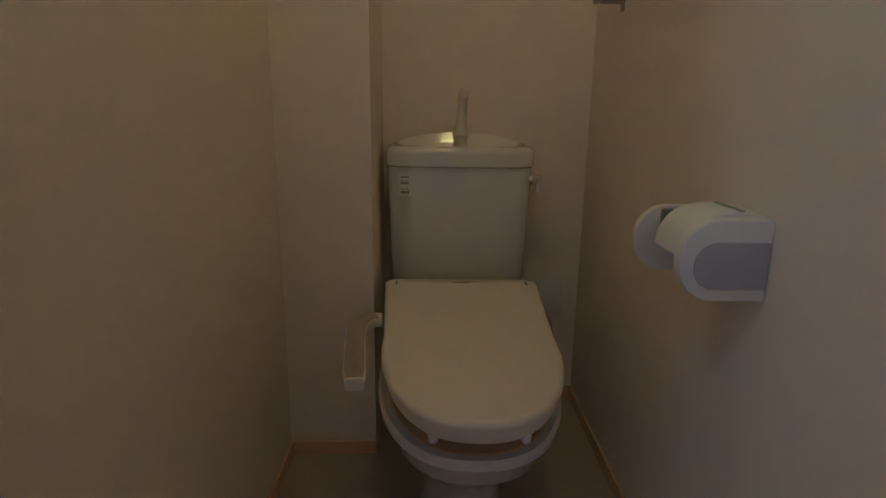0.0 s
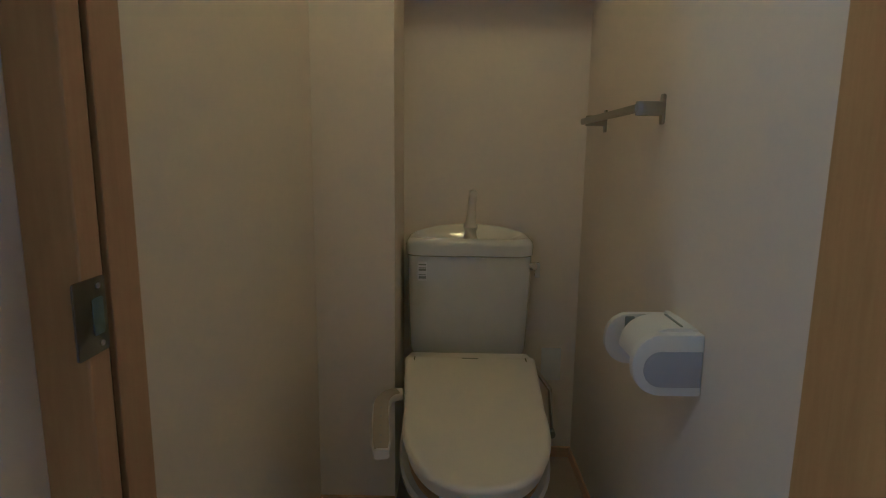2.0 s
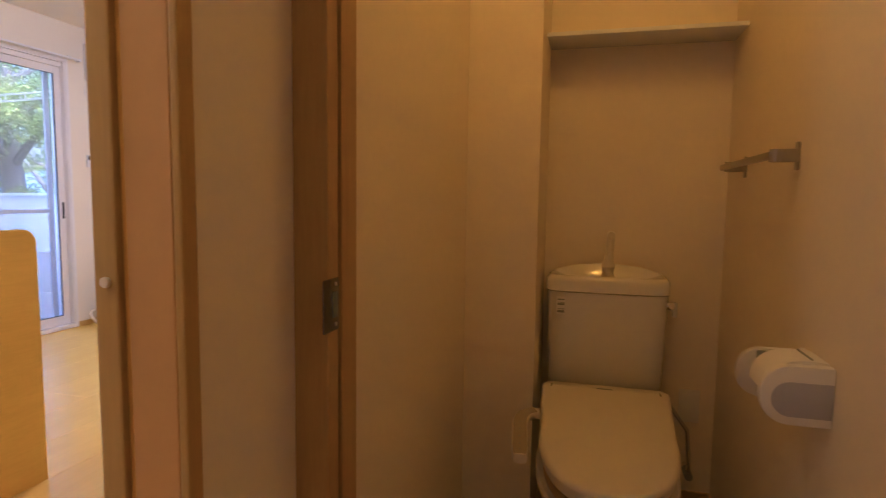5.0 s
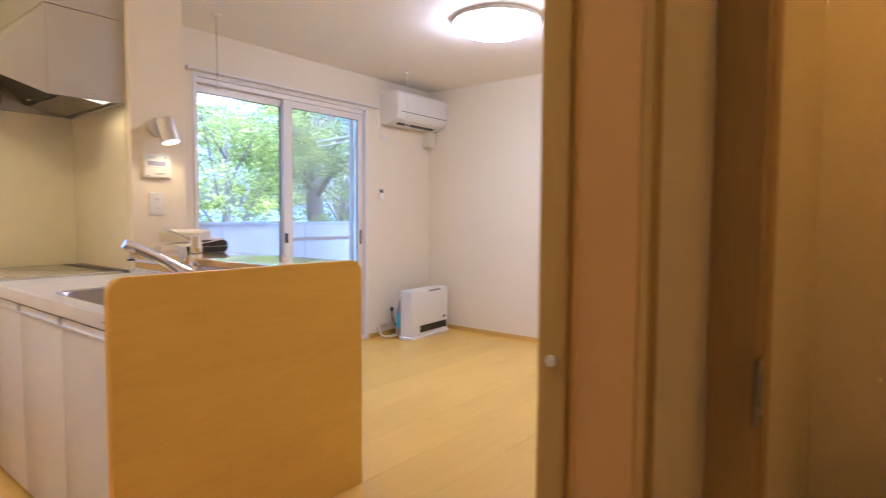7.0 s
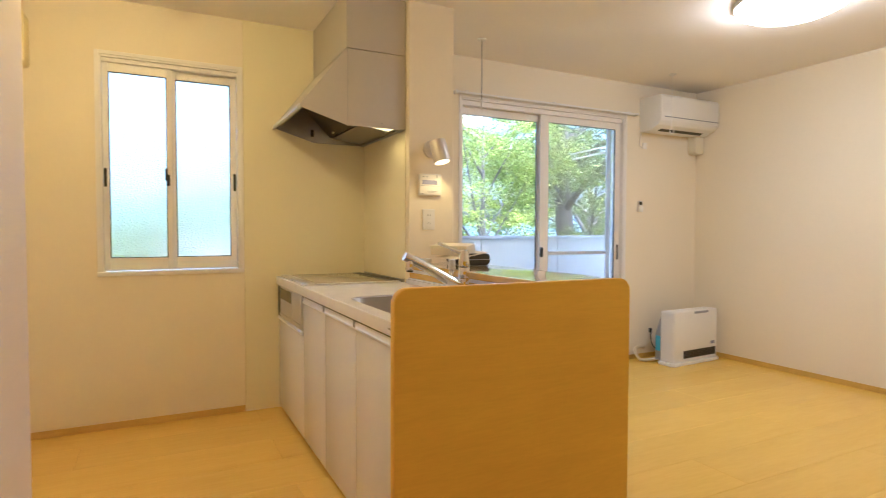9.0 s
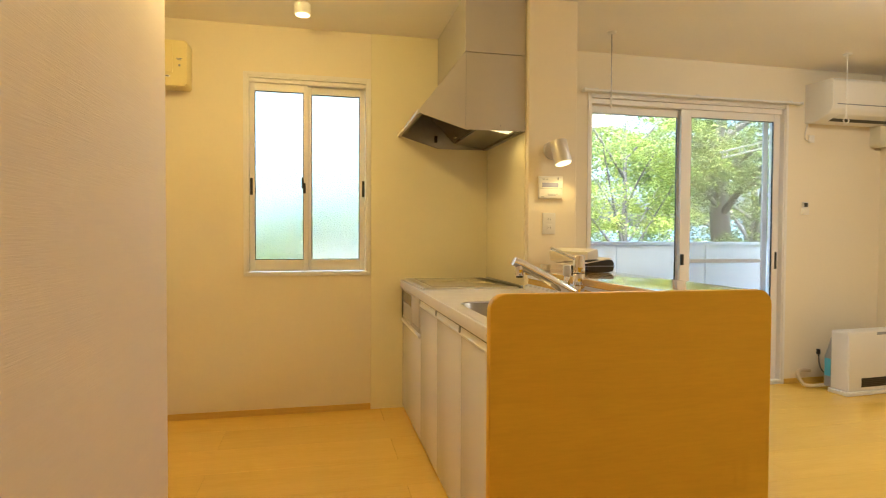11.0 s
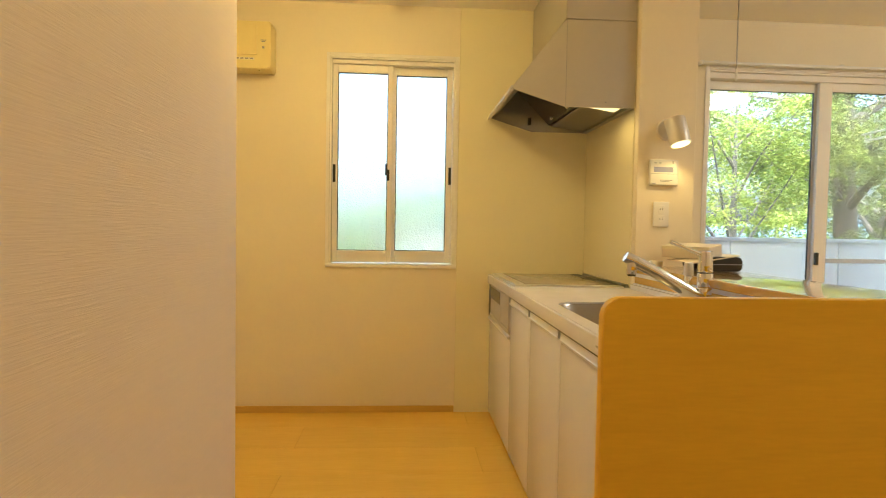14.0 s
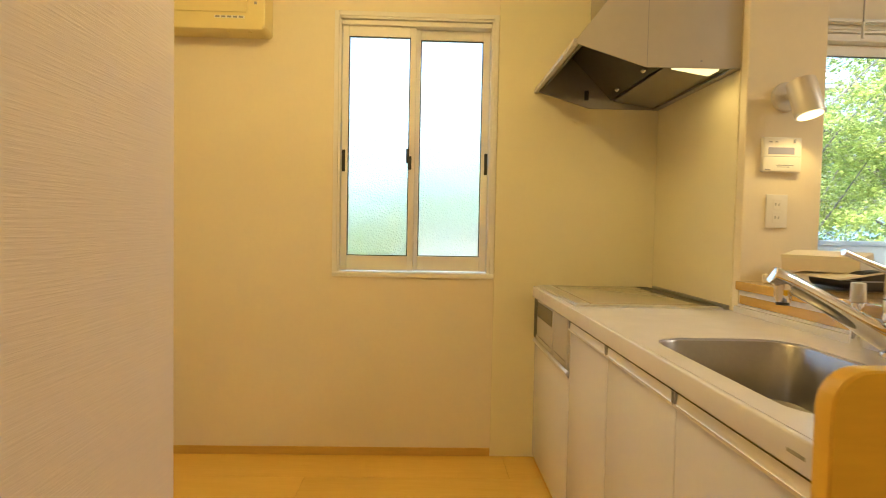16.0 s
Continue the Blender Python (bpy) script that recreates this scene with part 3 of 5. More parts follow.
part("dark_band", box(-4.02, -3.376, 0.690, 0.745, TOP + 0.0096, TOP + 0.0102), BLACK, cooktop)
part("exhaust_strip", box(-4.02, -3.345, 0.767, 0.783, TOP, TOP + 0.016, 0.003, 2), STEEL, cooktop, "steel strip along the wall")


def cabinet_unit(name, x0, x1, label, z1, handle=True, body_top=0.798):
    """A base unit: carcass, one white door and its aluminium grip channel."""
    unit = thing(name, ((x0 + x1) / 2, 0.5, 0.0), label, "kitchen cabinet", "base cabinets under the worktop")
    part("body", box(x0 + 0.001, x1 - 0.001, 0.236, 0.770, 0.012, body_top), WHITE_GLOSS, unit)
    if body_top < 0.79:
        part("front_rail", box(x0 + 0.001, x1 - 0.001, 0.236, 0.252, body_top, 0.798), WHITE_GLOSS, unit)
    door = part("door", box(x0 + 0.0015, x1 - 0.0015, 0.212, 0.233, 0.018, z1, 0.0025, 2), WHITE_GLOSS, unit)
    # dark strip drawn for the shadow line below the doors
    part("plinth", box(x0 + 0.001, x1 - 0.001, 0.226, 0.240, 0.0, 0.014), RUBBER, unit, "dark strip for the shadow line above the floor")
    if handle:
        bm = prism([(0.2035, z1 + 0.003), (0.236, z1 + 0.003), (0.236, 0.7868), (0.2095, 0.7868), (0.2075, z1 + 0.011), (0.2060, z1 + 0.0085), (0.2035, z1 + 0.0100)], "x", x0 + 0.003, x1 - 0.003)
        part("grip_channel", bm, ALU, door, "brushed aluminium grip channel")
        # black strip stands in for the shadow under the worktop's edge
        part("channel_gap", box(x0 + 0.002, x1 - 0.002, 0.2045, 0.236, 0.7872, 0.7948), BLACK, door, "black strip for the shade under the worktop")
        for x in (x0 + 0.006, x1 - 0.006):
            part("channel_end", box(x - 0.004, x + 0.004, 0.2045, 0.230, z1 + 0.004, 0.787, 0.001, 1), GREY, door)
    return unit


stove = cabinet_unit("stove_cabinet", XB + 0.006, -3.385, "white laminate cabinet below the grill front", 0.572, False)
part("filler", box(-3.385 - 0.004, -3.385, 0.212, 0.236, 0.572, 0.80), SATIN, stove)
cabinet_unit("base_cabinet", -3.385, -2.952, "white laminate cabinet beside the stove", 0.752)
cabinet_unit("sink_cabinet", -2.952, -2.497, "white laminate cabinet under the sink", 0.752, body_top=0.64)
cabinet_unit("sink_cabinet", -2.497, XI0, "white laminate cabinet under the sink", 0.752, body_top=0.64)
grill = thing("grill_front", (-3.73, 0.21, 0.58), "silver grill oven front under the cooktop", "grill oven")
part("face", box(-4.055, -3.392, 0.2105, 0.240, 0.596, 0.798, 0.003, 2), SILVER, grill)
# black plate put in for the shadowed side next to the wall
part("side_recess", box(-4.055, -3.966, 0.206, 0.2115, 0.600, 0.795, 0.001, 1), BLACK, grill)
part("lower_panel", box(-3.960, -3.632, 0.202, 0.2115, 0.603, 0.790, 0.004, 2), SILVER, grill, "silver grill door")
part("glass_door", box(-3.948, -3.644, 0.2005, 0.2025, 0.716, 0.783, 0.0007, 1), GRILL, grill, "dark glass window of the grill door")
part("door_grip", box(-3.955, -3.637, 0.196, 0.203, 0.612, 0.628, 0.003, 2), SATIN, grill)
part("control_panel", box(-3.626, -3.400, 0.203, 0.2115, 0.603, 0.790, 0.003, 2), SILVER, grill)
part("panel_slot", box(-3.600, -3.420, 0.2022, 0.2032, 0.626, 0.631), GREY, grill)
part("grip", prism([(0.200, 0.580), (0.214, 0.580), (0.214, 0.597), (0.206, 0.597), (0.200, 0.590)], "x", -4.045, -3.392, 0.001), ALU, grill, "aluminium grip rail")

# faucet
FX, FY = -2.56, 0.735
faucet = thing("kitchen_faucet", (FX, FY, TOP), "chrome single-lever kitchen faucet with a pull-out spout", "faucet")
part("base", tube((FX, FY, TOP - 0.001), (FX, FY, TOP + 0.018), 0.030, 0.028, 32, bevel=0.003), CHROME, faucet)
bm = tube((FX, FY, TOP + 0.016), (FX, FY, TOP + 0.085), 0.0235, 0.0235, 32, bevel=0.002)
tube((FX, FY, TOP + 0.088), (FX, FY, TOP + 0.135), 0.0255, 0.0255, 32, bm, 0.002)
tube((FX, FY, TOP + 0.138), (FX, FY, TOP + 0.212), 0.0255, 0.022, 32, bm, 0.003)
part("body", bm, CHROME, faucet)
part("lever", bend(curve_points((FX, FY - 0.008, TOP + 0.196), (FX, FY - 0.05, TOP + 0.212), (FX, FY - 0.128, TOP + 0.243), 6), [0.010, 0.009, 0.008, 0.007, 0.0065, 0.0065, 0.0075], 12), CHROME, faucet)
part("spout", bend(curve_points((FX, FY - 0.01, TOP + 0.040), (FX + 0.0, FY - 0.13, TOP + 0.115), (FX, FY - 0.25, TOP + 0.172), 8), [0.026, 0.026, 0.025, 0.023, 0.022, 0.021, 0.021, 0.021, 0.022], 20), CHROME, faucet)
bm = tube((FX, FY - 0.245, TOP + 0.170), (FX, FY - 0.288, TOP + 0.190), 0.021, 0.019, 24, bevel=0.003)
tube((FX, FY - 0.262, TOP + 0.172), (FX, FY - 0.262, TOP + 0.128), 0.019, 0.017, 24, bm, 0.003)
part("spout_head", bm, CHROME, faucet)
part("aerator", tube((FX, FY - 0.262, TOP + 0.129), (FX, FY - 0.262, TOP + 0.122), 0.014, sides=20), BLACK, faucet)
valve = thing("shutoff_valve", (-2.675, 0.735, TOP), "small chrome branch valve beside the faucet", "valve")
part("stem", tube((-2.675, 0.735, TOP - 0.001), (-2.675, 0.735, TOP + 0.115), 0.014, sides=24, bevel=0.002), CHROME, valve)
part("knob", tube((-2.675, 0.735, TOP + 0.117), (-2.675, 0.735, TOP + 0.165), 0.018, 0.016, 24, bevel=0.003), SATIN, valve, "satin knob")
part("outlet", tube((-2.675, 0.735, TOP + 0.085), (-2.675, 0.690, TOP + 0.095), 0.009, 0.008, 16, bevel=0.001), CHROME, valve)
part("cap", tube((-2.675, 0.690, TOP + 0.095), (-2.675, 0.678, TOP + 0.097), 0.012, 0.011, 16, bevel=0.002), IVORY, valve)

# bar behind the worktop
bm = box(-3.30, XI0, 0.802, 1.072, 0.0, 0.924)
structure("bar_wall", bm, PAPER, "low white wall behind the worktop", "wall")
bar = thing("bar_top", (-2.66, 0.98, 0.924), "glossy honey-coloured wooden bar top behind the worktop", "counter")
part("board", box(-3.302, XI0, 0.776, 1.150, 0.924, 0.955, 0.005, 3), BARTOP, bar)
part("white_strip", box(-3.30, XI0, 0.790, 0.8015, 0.905, 0.924, 0.001, 1), WHITE_GLOSS, bar)
part("wood_strip", box(-3.30, XI0, 0.794, 0.8015, 0.874, 0.905, 0.001, 1), BARTOP, bar)
part("lower_strip", box(-3.30, XI0, 0.7865, 0.8015, 0.846, 0.874, 0.001, 1), WHITE_GLOSS, bar)
case = thing("black_case", (-3.03, 1.04, 0.955), "black padded case with rounded corners lying on the bar", "case")
part("shell", prism(rounded(0.985, 1.135, 0.9555, 1.018, 0.022), "x", -3.22, -2.985, 0.006), BLACK, case)
part("zip", box(-3.222, -2.983, 0.984, 1.1365, 0.984, 0.988), GREY, case)
single("leaflet", prism([(0.900, 0.9925), (0.92, 0.989), (1.12, 1.0225), (1.12, 1.0265)], "x", -3.20, -2.98), CARD, "folded white leaflet lying on the black case", "leaflet")
carton = thing("carton", (-3.14, 0.96, 1.0), "small cream cardboard box on top of the leaflet", "box")
bm = box(-0.115, 0.115, -0.05, 0.05, 0.0, 0.052, 0.002, 1)
bmesh.ops.transform(bm, matrix=pose(-3.135, 0.985, 1.0125, 9, 0, 32), verts=bm.verts[:])
part("body", bm, CARD, carton)
bm = box(-0.116, 0.116, -0.0505, -0.046, 0.040, 0.0535, 0.001, 1)
bmesh.ops.transform(bm, matrix=pose(-3.135, 0.985, 1.0125, 9, 0, 32), verts=bm.verts[:])
part("flap", bm, IVORY, carton)
single("bottle_cap", tube((-3.24, 0.87, 0.9555), (-3.24, 0.87, 0.985), 0.028, 0.030, 24, bevel=0.006), PLASTIC, "small white round cap on the bar", "cap")

# range hood
HX0, HX1 = XB + 0.007, -3.335
A, B, C, F = (0.181, 1.787), (0.445, 1.708), (0.783, 1.710), (0.440, 2.120)
hood = thing("range_hood", (-3.70, 0.60, 1.70), "grey enamel range hood with a slanted front over the cooktop", "range hood")
inner = [(A[0] + 0.012, A[1] + 0.012), F, (C[0], 2.122), (C[0], C[1] + 0.075), (0.555, B[1] + 0.070), (0.360, 1.970), (A[0] + 0.030, A[1] + 0.010)]
part("body", prism(inner, "x", HX0 + 0.012, HX1 - 0.006), HOOD, hood)
part("near_cheek", prism([A, B, C, (C[0], 2.122), F], "x", HX1 - 0.006, HX1, 0.0015), HOOD, hood)
part("cheek_seam", box(HX1 - 0.0005, HX1 + 0.0008, B[0] - 0.001, B[0] + 0.001, B[1] + 0.004, 2.118), GREY, hood)
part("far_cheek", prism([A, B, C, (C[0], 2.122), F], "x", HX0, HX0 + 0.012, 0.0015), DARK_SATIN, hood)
part("duct_cover", box(HX0, HX1, F[0], C[0], 2.1245, ZC, 0.0015, 1), HOOD, hood)
part("front_lip", prism([(A[0] - 0.006, A[1] - 0.010), (A[0] + 0.010, A[1] - 0.012), (A[0] + 0.012, A[1] + 0.014), (A[0] + 0.002, A[1] + 0.016)], "x", HX0, HX1, 0.002), SATIN, hood, "satin metal lip")
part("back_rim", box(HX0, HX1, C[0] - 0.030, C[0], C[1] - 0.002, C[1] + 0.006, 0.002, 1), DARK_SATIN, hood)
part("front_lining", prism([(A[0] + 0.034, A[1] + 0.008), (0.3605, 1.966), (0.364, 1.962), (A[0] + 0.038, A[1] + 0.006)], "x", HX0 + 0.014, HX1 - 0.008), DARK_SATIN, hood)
filter_plate = part("filter", prism([(0.545, B[1] + 0.040), (0.557, B[1] + 0.066), (0.364, 1.962), (0.352, 1.944)], "x", HX0 + 0.016, HX1 - 0.012), DARK_STEEL, hood, "dark slanting grease filter")
for x in (-3.55, -3.86):
    part("filter_knob", tube((x, 0.520, 1.764), (x, 0.508, 1.750), 0.010, 0.008, 14, bevel=0.002), CHROME, filter_plate)
part("latch", box(HX0 + 0.012, HX0 + 0.030, 0.415, 0.435, 1.745, 1.790, 0.003, 2), BLACK, hood, "small black latch")
part("lamp_panel", prism([(0.56, B[1] + 0.036), (C[0] - 0.03, C[1] + 0.008), (C[0] - 0.03, C[1] + 0.014), (0.56, B[1] + 0.044)], "x", HX0 + 0.014, HX1 - 0.010), STEEL, hood)
part("lamp_glass", prism([(0.585, B[1] + 0.028), (0.725, C[1] + 0.004), (0.725, C[1] + 0.012), (0.585, B[1] + 0.034)], "x", -3.455, -3.375, 0.001), LIT_HOOD, hood, "lit warm lamp glass")
part("button", tube((HX1, 0.640, 1.735), (HX1 + 0.001, 0.640, 1.735), 0.004, sides=12), GREY, hood)

# on the partition's end
LX = -3.30
spot = thing("wall_spotlight", (LX, 0.927, 1.55), "silver cylinder wall spotlight, switched on", "wall lamp")
part("base", tube((LX - 0.001, 0.927, 1.606), (LX + 0.016, 0.927, 1.606), 0.052, 0.050, 40, bevel=0.004), LAMP_CASE, spot)
part("arm", tube((LX + 0.010, 0.927, 1.606), (LX + 0.075, 0.940, 1.606), 0.011, sides=16), LAMP_CASE, spot)
head_top, head_low = Vector((-3.222, 0.928, 1.642)), Vector((-3.188, 0.944, 1.524))
axis = (head_low - head_top).normalized()
bm = tube(head_top, head_low, 0.046, sides=40, bevel=0.004)
head = part("head", bm, LAMP_CASE, spot)
part("rim", tube(head_low - axis * 0.004, head_low + axis * 0.0015, 0.0465, sides=40, bevel=0.001), SATIN, head)
part("lit_glass", tube(head_low - axis * 0.001, head_low + axis * 0.003, 0.039, sides=32, bevel=0.001), LIT_WARM, head, "glowing warm glass")
ctrl = thing("control_panel", (LX, 0.914, 1.34), "white wall control panel with a small grey display", "control panel")
part("body", box(LX - 0.001, LX + 0.018, 0.846, 0.984, 1.342, 1.464, 0.006, 3), PLASTIC, ctrl)
part("display", box(LX + 0.0175, LX + 0.0190, 0.864, 0.958, 1.404, 1.428, 0.001, 1), LCD, ctrl, "grey liquid crystal display")
part("cover_line", box(LX + 0.0175, LX + 0.0186, 0.850, 0.980, 1.3955, 1.3970), GREY, ctrl)
for y, z, a, b in ((0.872, 1.447, 0.006, 0.002), (0.893, 1.447, 0.005, 0.002), (0.957, 1.450, 0.004, 0.007), (0.864, 1.350, 0.010, 0.002), (0.925, 1.366, 0.030, 0.0015), (0.920, 1.360, 0.022, 0.0012)):
    part("mark", box(LX + 0.0178, LX + 0.0187, y - a, y + a, z - b, z + b), GREY, ctrl)
outlet = thing("power_outlet", (LX, 0.911, 1.145), "white double power outlet on the partition", "outlet")
part("plate", box(LX - 0.001, LX + 0.007, 0.873, 0.949, 1.146, 1.264, 0.003, 2), PLASTIC, outlet)
for z in (1.228, 1.182):
    face = part("socket", box(LX + 0.0065, LX + 0.0085, 0.896, 0.926, z - 0.018, z + 0.018, 0.001, 1), PLASTIC, outlet)
    for y in (0.905, 0.917):
        part("slot", box(LX + 0.0083, LX + 0.0088, y - 0.001, y + 0.001, z - 0.004, z + 0.006), BLACK, face)

# kitchen lamp and wall unit
down = thing("kitchen_downlight", (-3.68, -0.415, 2.37), "small white ceiling downlight, switched on", "ceiling lamp")
part("housing", tube((-3.68, -0.415, 2.372), (-3.68, -0.415, ZC), 0.045, 0.045, 32, bevel=0.003), PLASTIC, down)
part("lit_glass", tube((-3.68, -0.415, 2.368), (-3.68, -0.415, 2.374), 0.038, 0.038, 32, bevel=0.001), LIT_WARM, down, "glowing warm glass")
# invented fixtures for the two fill lamps, out of view
aisle = thing("aisle_fill_fixture", (-2.85, -0.62, 2.39), "added flat round white ceiling light, unseen, brightening the kitchen aisle", "ceiling lamp")
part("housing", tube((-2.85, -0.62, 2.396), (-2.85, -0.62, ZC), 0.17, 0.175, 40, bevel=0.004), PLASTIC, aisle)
part("diffuser", tube((-2.85, -0.62, 2.390), (-2.85, -0.62, 2.398), 0.155, 0.16, 40, bevel=0.003), LIT_WARM, aisle, "glowing warm diffuser of the added light")
passage = thing("passage_fill_fixture", (-0.75, -0.35, 2.37), "added small white ceiling downlight, unseen, brightening the passage", "ceiling lamp")
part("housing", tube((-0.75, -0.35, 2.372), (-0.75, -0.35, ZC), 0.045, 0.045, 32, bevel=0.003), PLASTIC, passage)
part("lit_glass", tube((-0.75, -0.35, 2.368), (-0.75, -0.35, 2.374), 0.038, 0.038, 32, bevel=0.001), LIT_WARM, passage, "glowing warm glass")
unit = thing("wall_fan_unit", (-3.99, -1.35, 1.995), "cream wall-mounted ventilation unit with a printed label", "ventilation unit")
part("body", prism(rounded(-1.62, -1.074, 1.996, 2.260, 0.018), "x", XB - 0.001, XB + 0.135, 0.008), CREAM, unit)
part("front_panel", prism(rounded(-1.60, -1.150, 2.070, 2.235, 0.006), "x", XB + 0.134, XB + 0.143, 0.003), CREAM, unit)
part("label", box(XB + 0.1345, XB + 0.1360, -1.300, -1.165, 2.044, 2.056), PLASTIC, unit, "small printed label")
for k in range(5):
    part("print_line", box(XB + 0.1355, XB + 0.1366, -1.294 + 0.026 * k, -1.276 + 0.026 * k, 2.046, 2.054), GREY, unit)
part("indicator", box(XB + 0.1345, XB + 0.1362, -1.122, -1.110, 2.108, 2.120), GREY, unit)
for z, half in ((2.152, 0.016), (2.144, 0.011)):
    part("print_line", box(XB + 0.1345, XB + 0.1360, -1.116 - half, -1.116 + half, z, z + 0.004), GREY, unit)
for y in (-1.25, -1.15):
    part("foot_screw", tube((XB + 0.10, y, 1.990), (XB + 0.10, y, 1.998), 0.008, sides=12), CREAM, unit)

# ---- living room ----
CX, CY = -2.315, 2.66
lamp_body = thing("ceiling_lamp", (CX, CY, 2.32), "round white ceiling lamp, switched on", "ceiling lamp")
part("base", tube((CX, CY, 2.400), (CX, CY, ZC), 0.285, 0.285, 64, bevel=0.004), PLASTIC, lamp_body, "white metal base ring")
rings = [[(CX + r * math.cos(math.tau * k / 64), CY + r * math.sin(math.tau * k / 64), z) for k in range(64)]
         for r, z in ((0.280, 2.402), (0.279, 2.392), (0.262, 2.372), (0.215, 2.350), (0.15, 2.336), (0.08, 2.329), (0.02, 2.327))]
shade = part("diffuser", loft(rings), LIT, lamp_body, "glowing milky diffuser")
shade.visible_shadow = False

ac = thing("air_conditioner", (XB + 0.13, 3.70, 2.01), "white wall-mounted air conditioner above the window corner", "air conditioner")
profile = [(XB - 0.001, 2.012), (XB + 0.110, 2.009), (XB + 0.212, 2.050), (XB + 0.240, 2.082), (XB + 0.247, 2.150), (XB + 0.247, 2.282), (XB + 0.232, 2.304), (XB - 0.001, 2.309)]
part("body", prism(profile, "y", 3.338, 4.060, 0.007), PLASTIC, ac)
part("panel_seam", prism([(XB + 0.2415, 2.114), (XB + 0.2455, 2.111), (XB + 0.2475, 2.117), (XB + 0.2435, 2.120)], "y", 3.380, 4.052), GREY, ac)
part("louvre", prism([(XB + 0.160, 2.0265), (XB + 0.212, 2.0475), (XB + 0.236, 2.076), (XB + 0.232, 2.079), (XB + 0.208, 2.0515), (XB + 0.158, 2.0305)], "y", 3.430, 4.000, 0.001), PLASTIC, ac, "white closed louvre")
part("louvre_gap", prism([(XB + 0.2368, 2.0795), (XB + 0.2395, 2.0845), (XB + 0.238, 2.0865), (XB + 0.235, 2.0815)], "y", 3.425, 4.005), GREY, ac)
part("air_slot", prism([(XB + 0.122, 2.0125), (XB + 0.178, 2.0350), (XB + 0.176, 2.0410), (XB + 0.120, 2.018)], "y", 3.430, 3.960), BLACK, ac)
part("indicator", box(XB + 0.232, XB + 0.2405, 4.005, 4.035, 2.086, 2.093), GREY, ac)
pipe = thing("pipe_cover", (XB + 0.03, 4.0, 1.84), "white rounded pipe cover below the air conditioner", "pipe cover")
part("cover", prism(rounded(3.955, 4.064, 1.850, 2.018, 0.03, (1, 1, 0, 0)), "x", XB - 0.001, XB + 0.09, 0.008), IVORY, pipe)
plug = thing("wall_plug", (XB + 0.01, 3.44, 1.88), "white plug and cord of the air conditioner", "plug")
part("plate", box(XB - 0.001, XB + 0.008, 3.375, 3.425, 1.868, 1.925, 0.003, 2), PLASTIC, plug)
part("cord", bend(curve_points((XB + 0.02, 3.352, 2.02), (XB + 0.02, 3.285, 1.86), (XB + 0.012, 3.38, 1.885), 8), 0.004, 8), PLASTIC, plug)
remote = thing("remote_holder", (XB + 0.01, 3.35, 1.31), "white remote control in its wall holder", "remote control")
part("holder", box(XB - 0.001, XB + 0.020, 3.322, 3.378, 1.310, 1.362, 0.004, 2), PLASTIC, remote)
part("remote", box(XB + 0.003, XB + 0.016, 3.326, 3.374, 1.325, 1.408, 0.004, 2), SATIN, remote, "grey remote control")
part("display", box(XB + 0.0156, XB + 0.017, 3.332, 3.368, 1.370, 1.400, 0.001, 1), BLACK, remote, "dark display")

# heater, slightly turned on its stand
heater = thing("gas_fan_heater", (-3.76, 3.66, 0.0), "white gas fan heater with a black grille on the floor", "heater")
TILT_H = pose(-3.755, 3.655, 0.0, 0, 0, 4)


def at_heater(bm):
    bmesh.ops.transform(bm, matrix=TILT_H, verts=bm.verts[:])
    return bm


def slab(y0, y1, z0, z1, x0, x1, r, bevel=0.006):
    return prism(rounded(y0, y1, z0, z1, r), "x", x0, x1, bevel)


part("foot", at_heater(prism(rounded(-0.09, 0.078, -0.318, 0.312, 0.03), "z", 0.001, 0.030, 0.006)), PLASTIC, heater)
part("body", at_heater(slab(-0.296, 0.292, 0.026, 0.458, -0.072, 0.056, 0.012)), PLASTIC, heater)
part("front_panel", at_heater(slab(-0.290, 0.286, 0.032, 0.452, 0.050, 0.062, 0.014, 0.004)), PLASTIC, heater)
part("grille", at_heater(slab(-0.170, 0.268, 0.056, 0.122, 0.058, 0.0645, 0.004, 0.002)), BLACK, heater, "black outlet grille")
for k in range(4):
    part("grille_slat", at_heater(box(0.063, 0.0665, -0.166, 0.258, 0.068 + 0.013 * k, 0.0705 + 0.013 * k)), DARK_STEEL, heater)
part("top_grip", at_heater(box(0.020, 0.0630, -0.03, 0.16, 0.430, 0.4505, 0.003, 2)), GREY, heater, "grey control strip")
part("back_box", at_heater(prism([(-0.075, 0.03), (-0.135, 0.03), (-0.135, 0.25), (-0.075, 0.425)], "y", -0.285, 0.28, 0.006)), GREY, heater, "grey rear housing")
part("label", at_heater(box(-0.128, -0.080, -0.2885, -0.2865, 0.11, 0.24)), BLUE, heater, "blue sticker")
part("marks", at_heater(box(0.0618, 0.0628, 0.20, 0.255, 0.150, 0.176)), LCD, heater)
hose = thing("gas_hose", (-3.90, 3.30, 0.0), "beige rubber gas hose looping on the floor", "hose")
loop = curve_points((XB + 0.03, 3.40, 0.10), (-3.99, 3.17, 0.15), (-3.93, 3.24, 0.03), 10) + curve_points((-3.92, 3.26, 0.022), (-3.90, 3.32, 0.016), (-3.86, 3.40, 0.04), 6)
part("tube", bend(loop, 0.013, 12), HOSE, hose)
cord = thing("heater_cord", (-3.96, 3.40, 0.1), "black power cord of the heater", "cord")
part("plug", box(XB - 0.001, XB + 0.02, 3.49, 3.51, 0.22, 0.26, 0.003, 2), BLACK, cord)
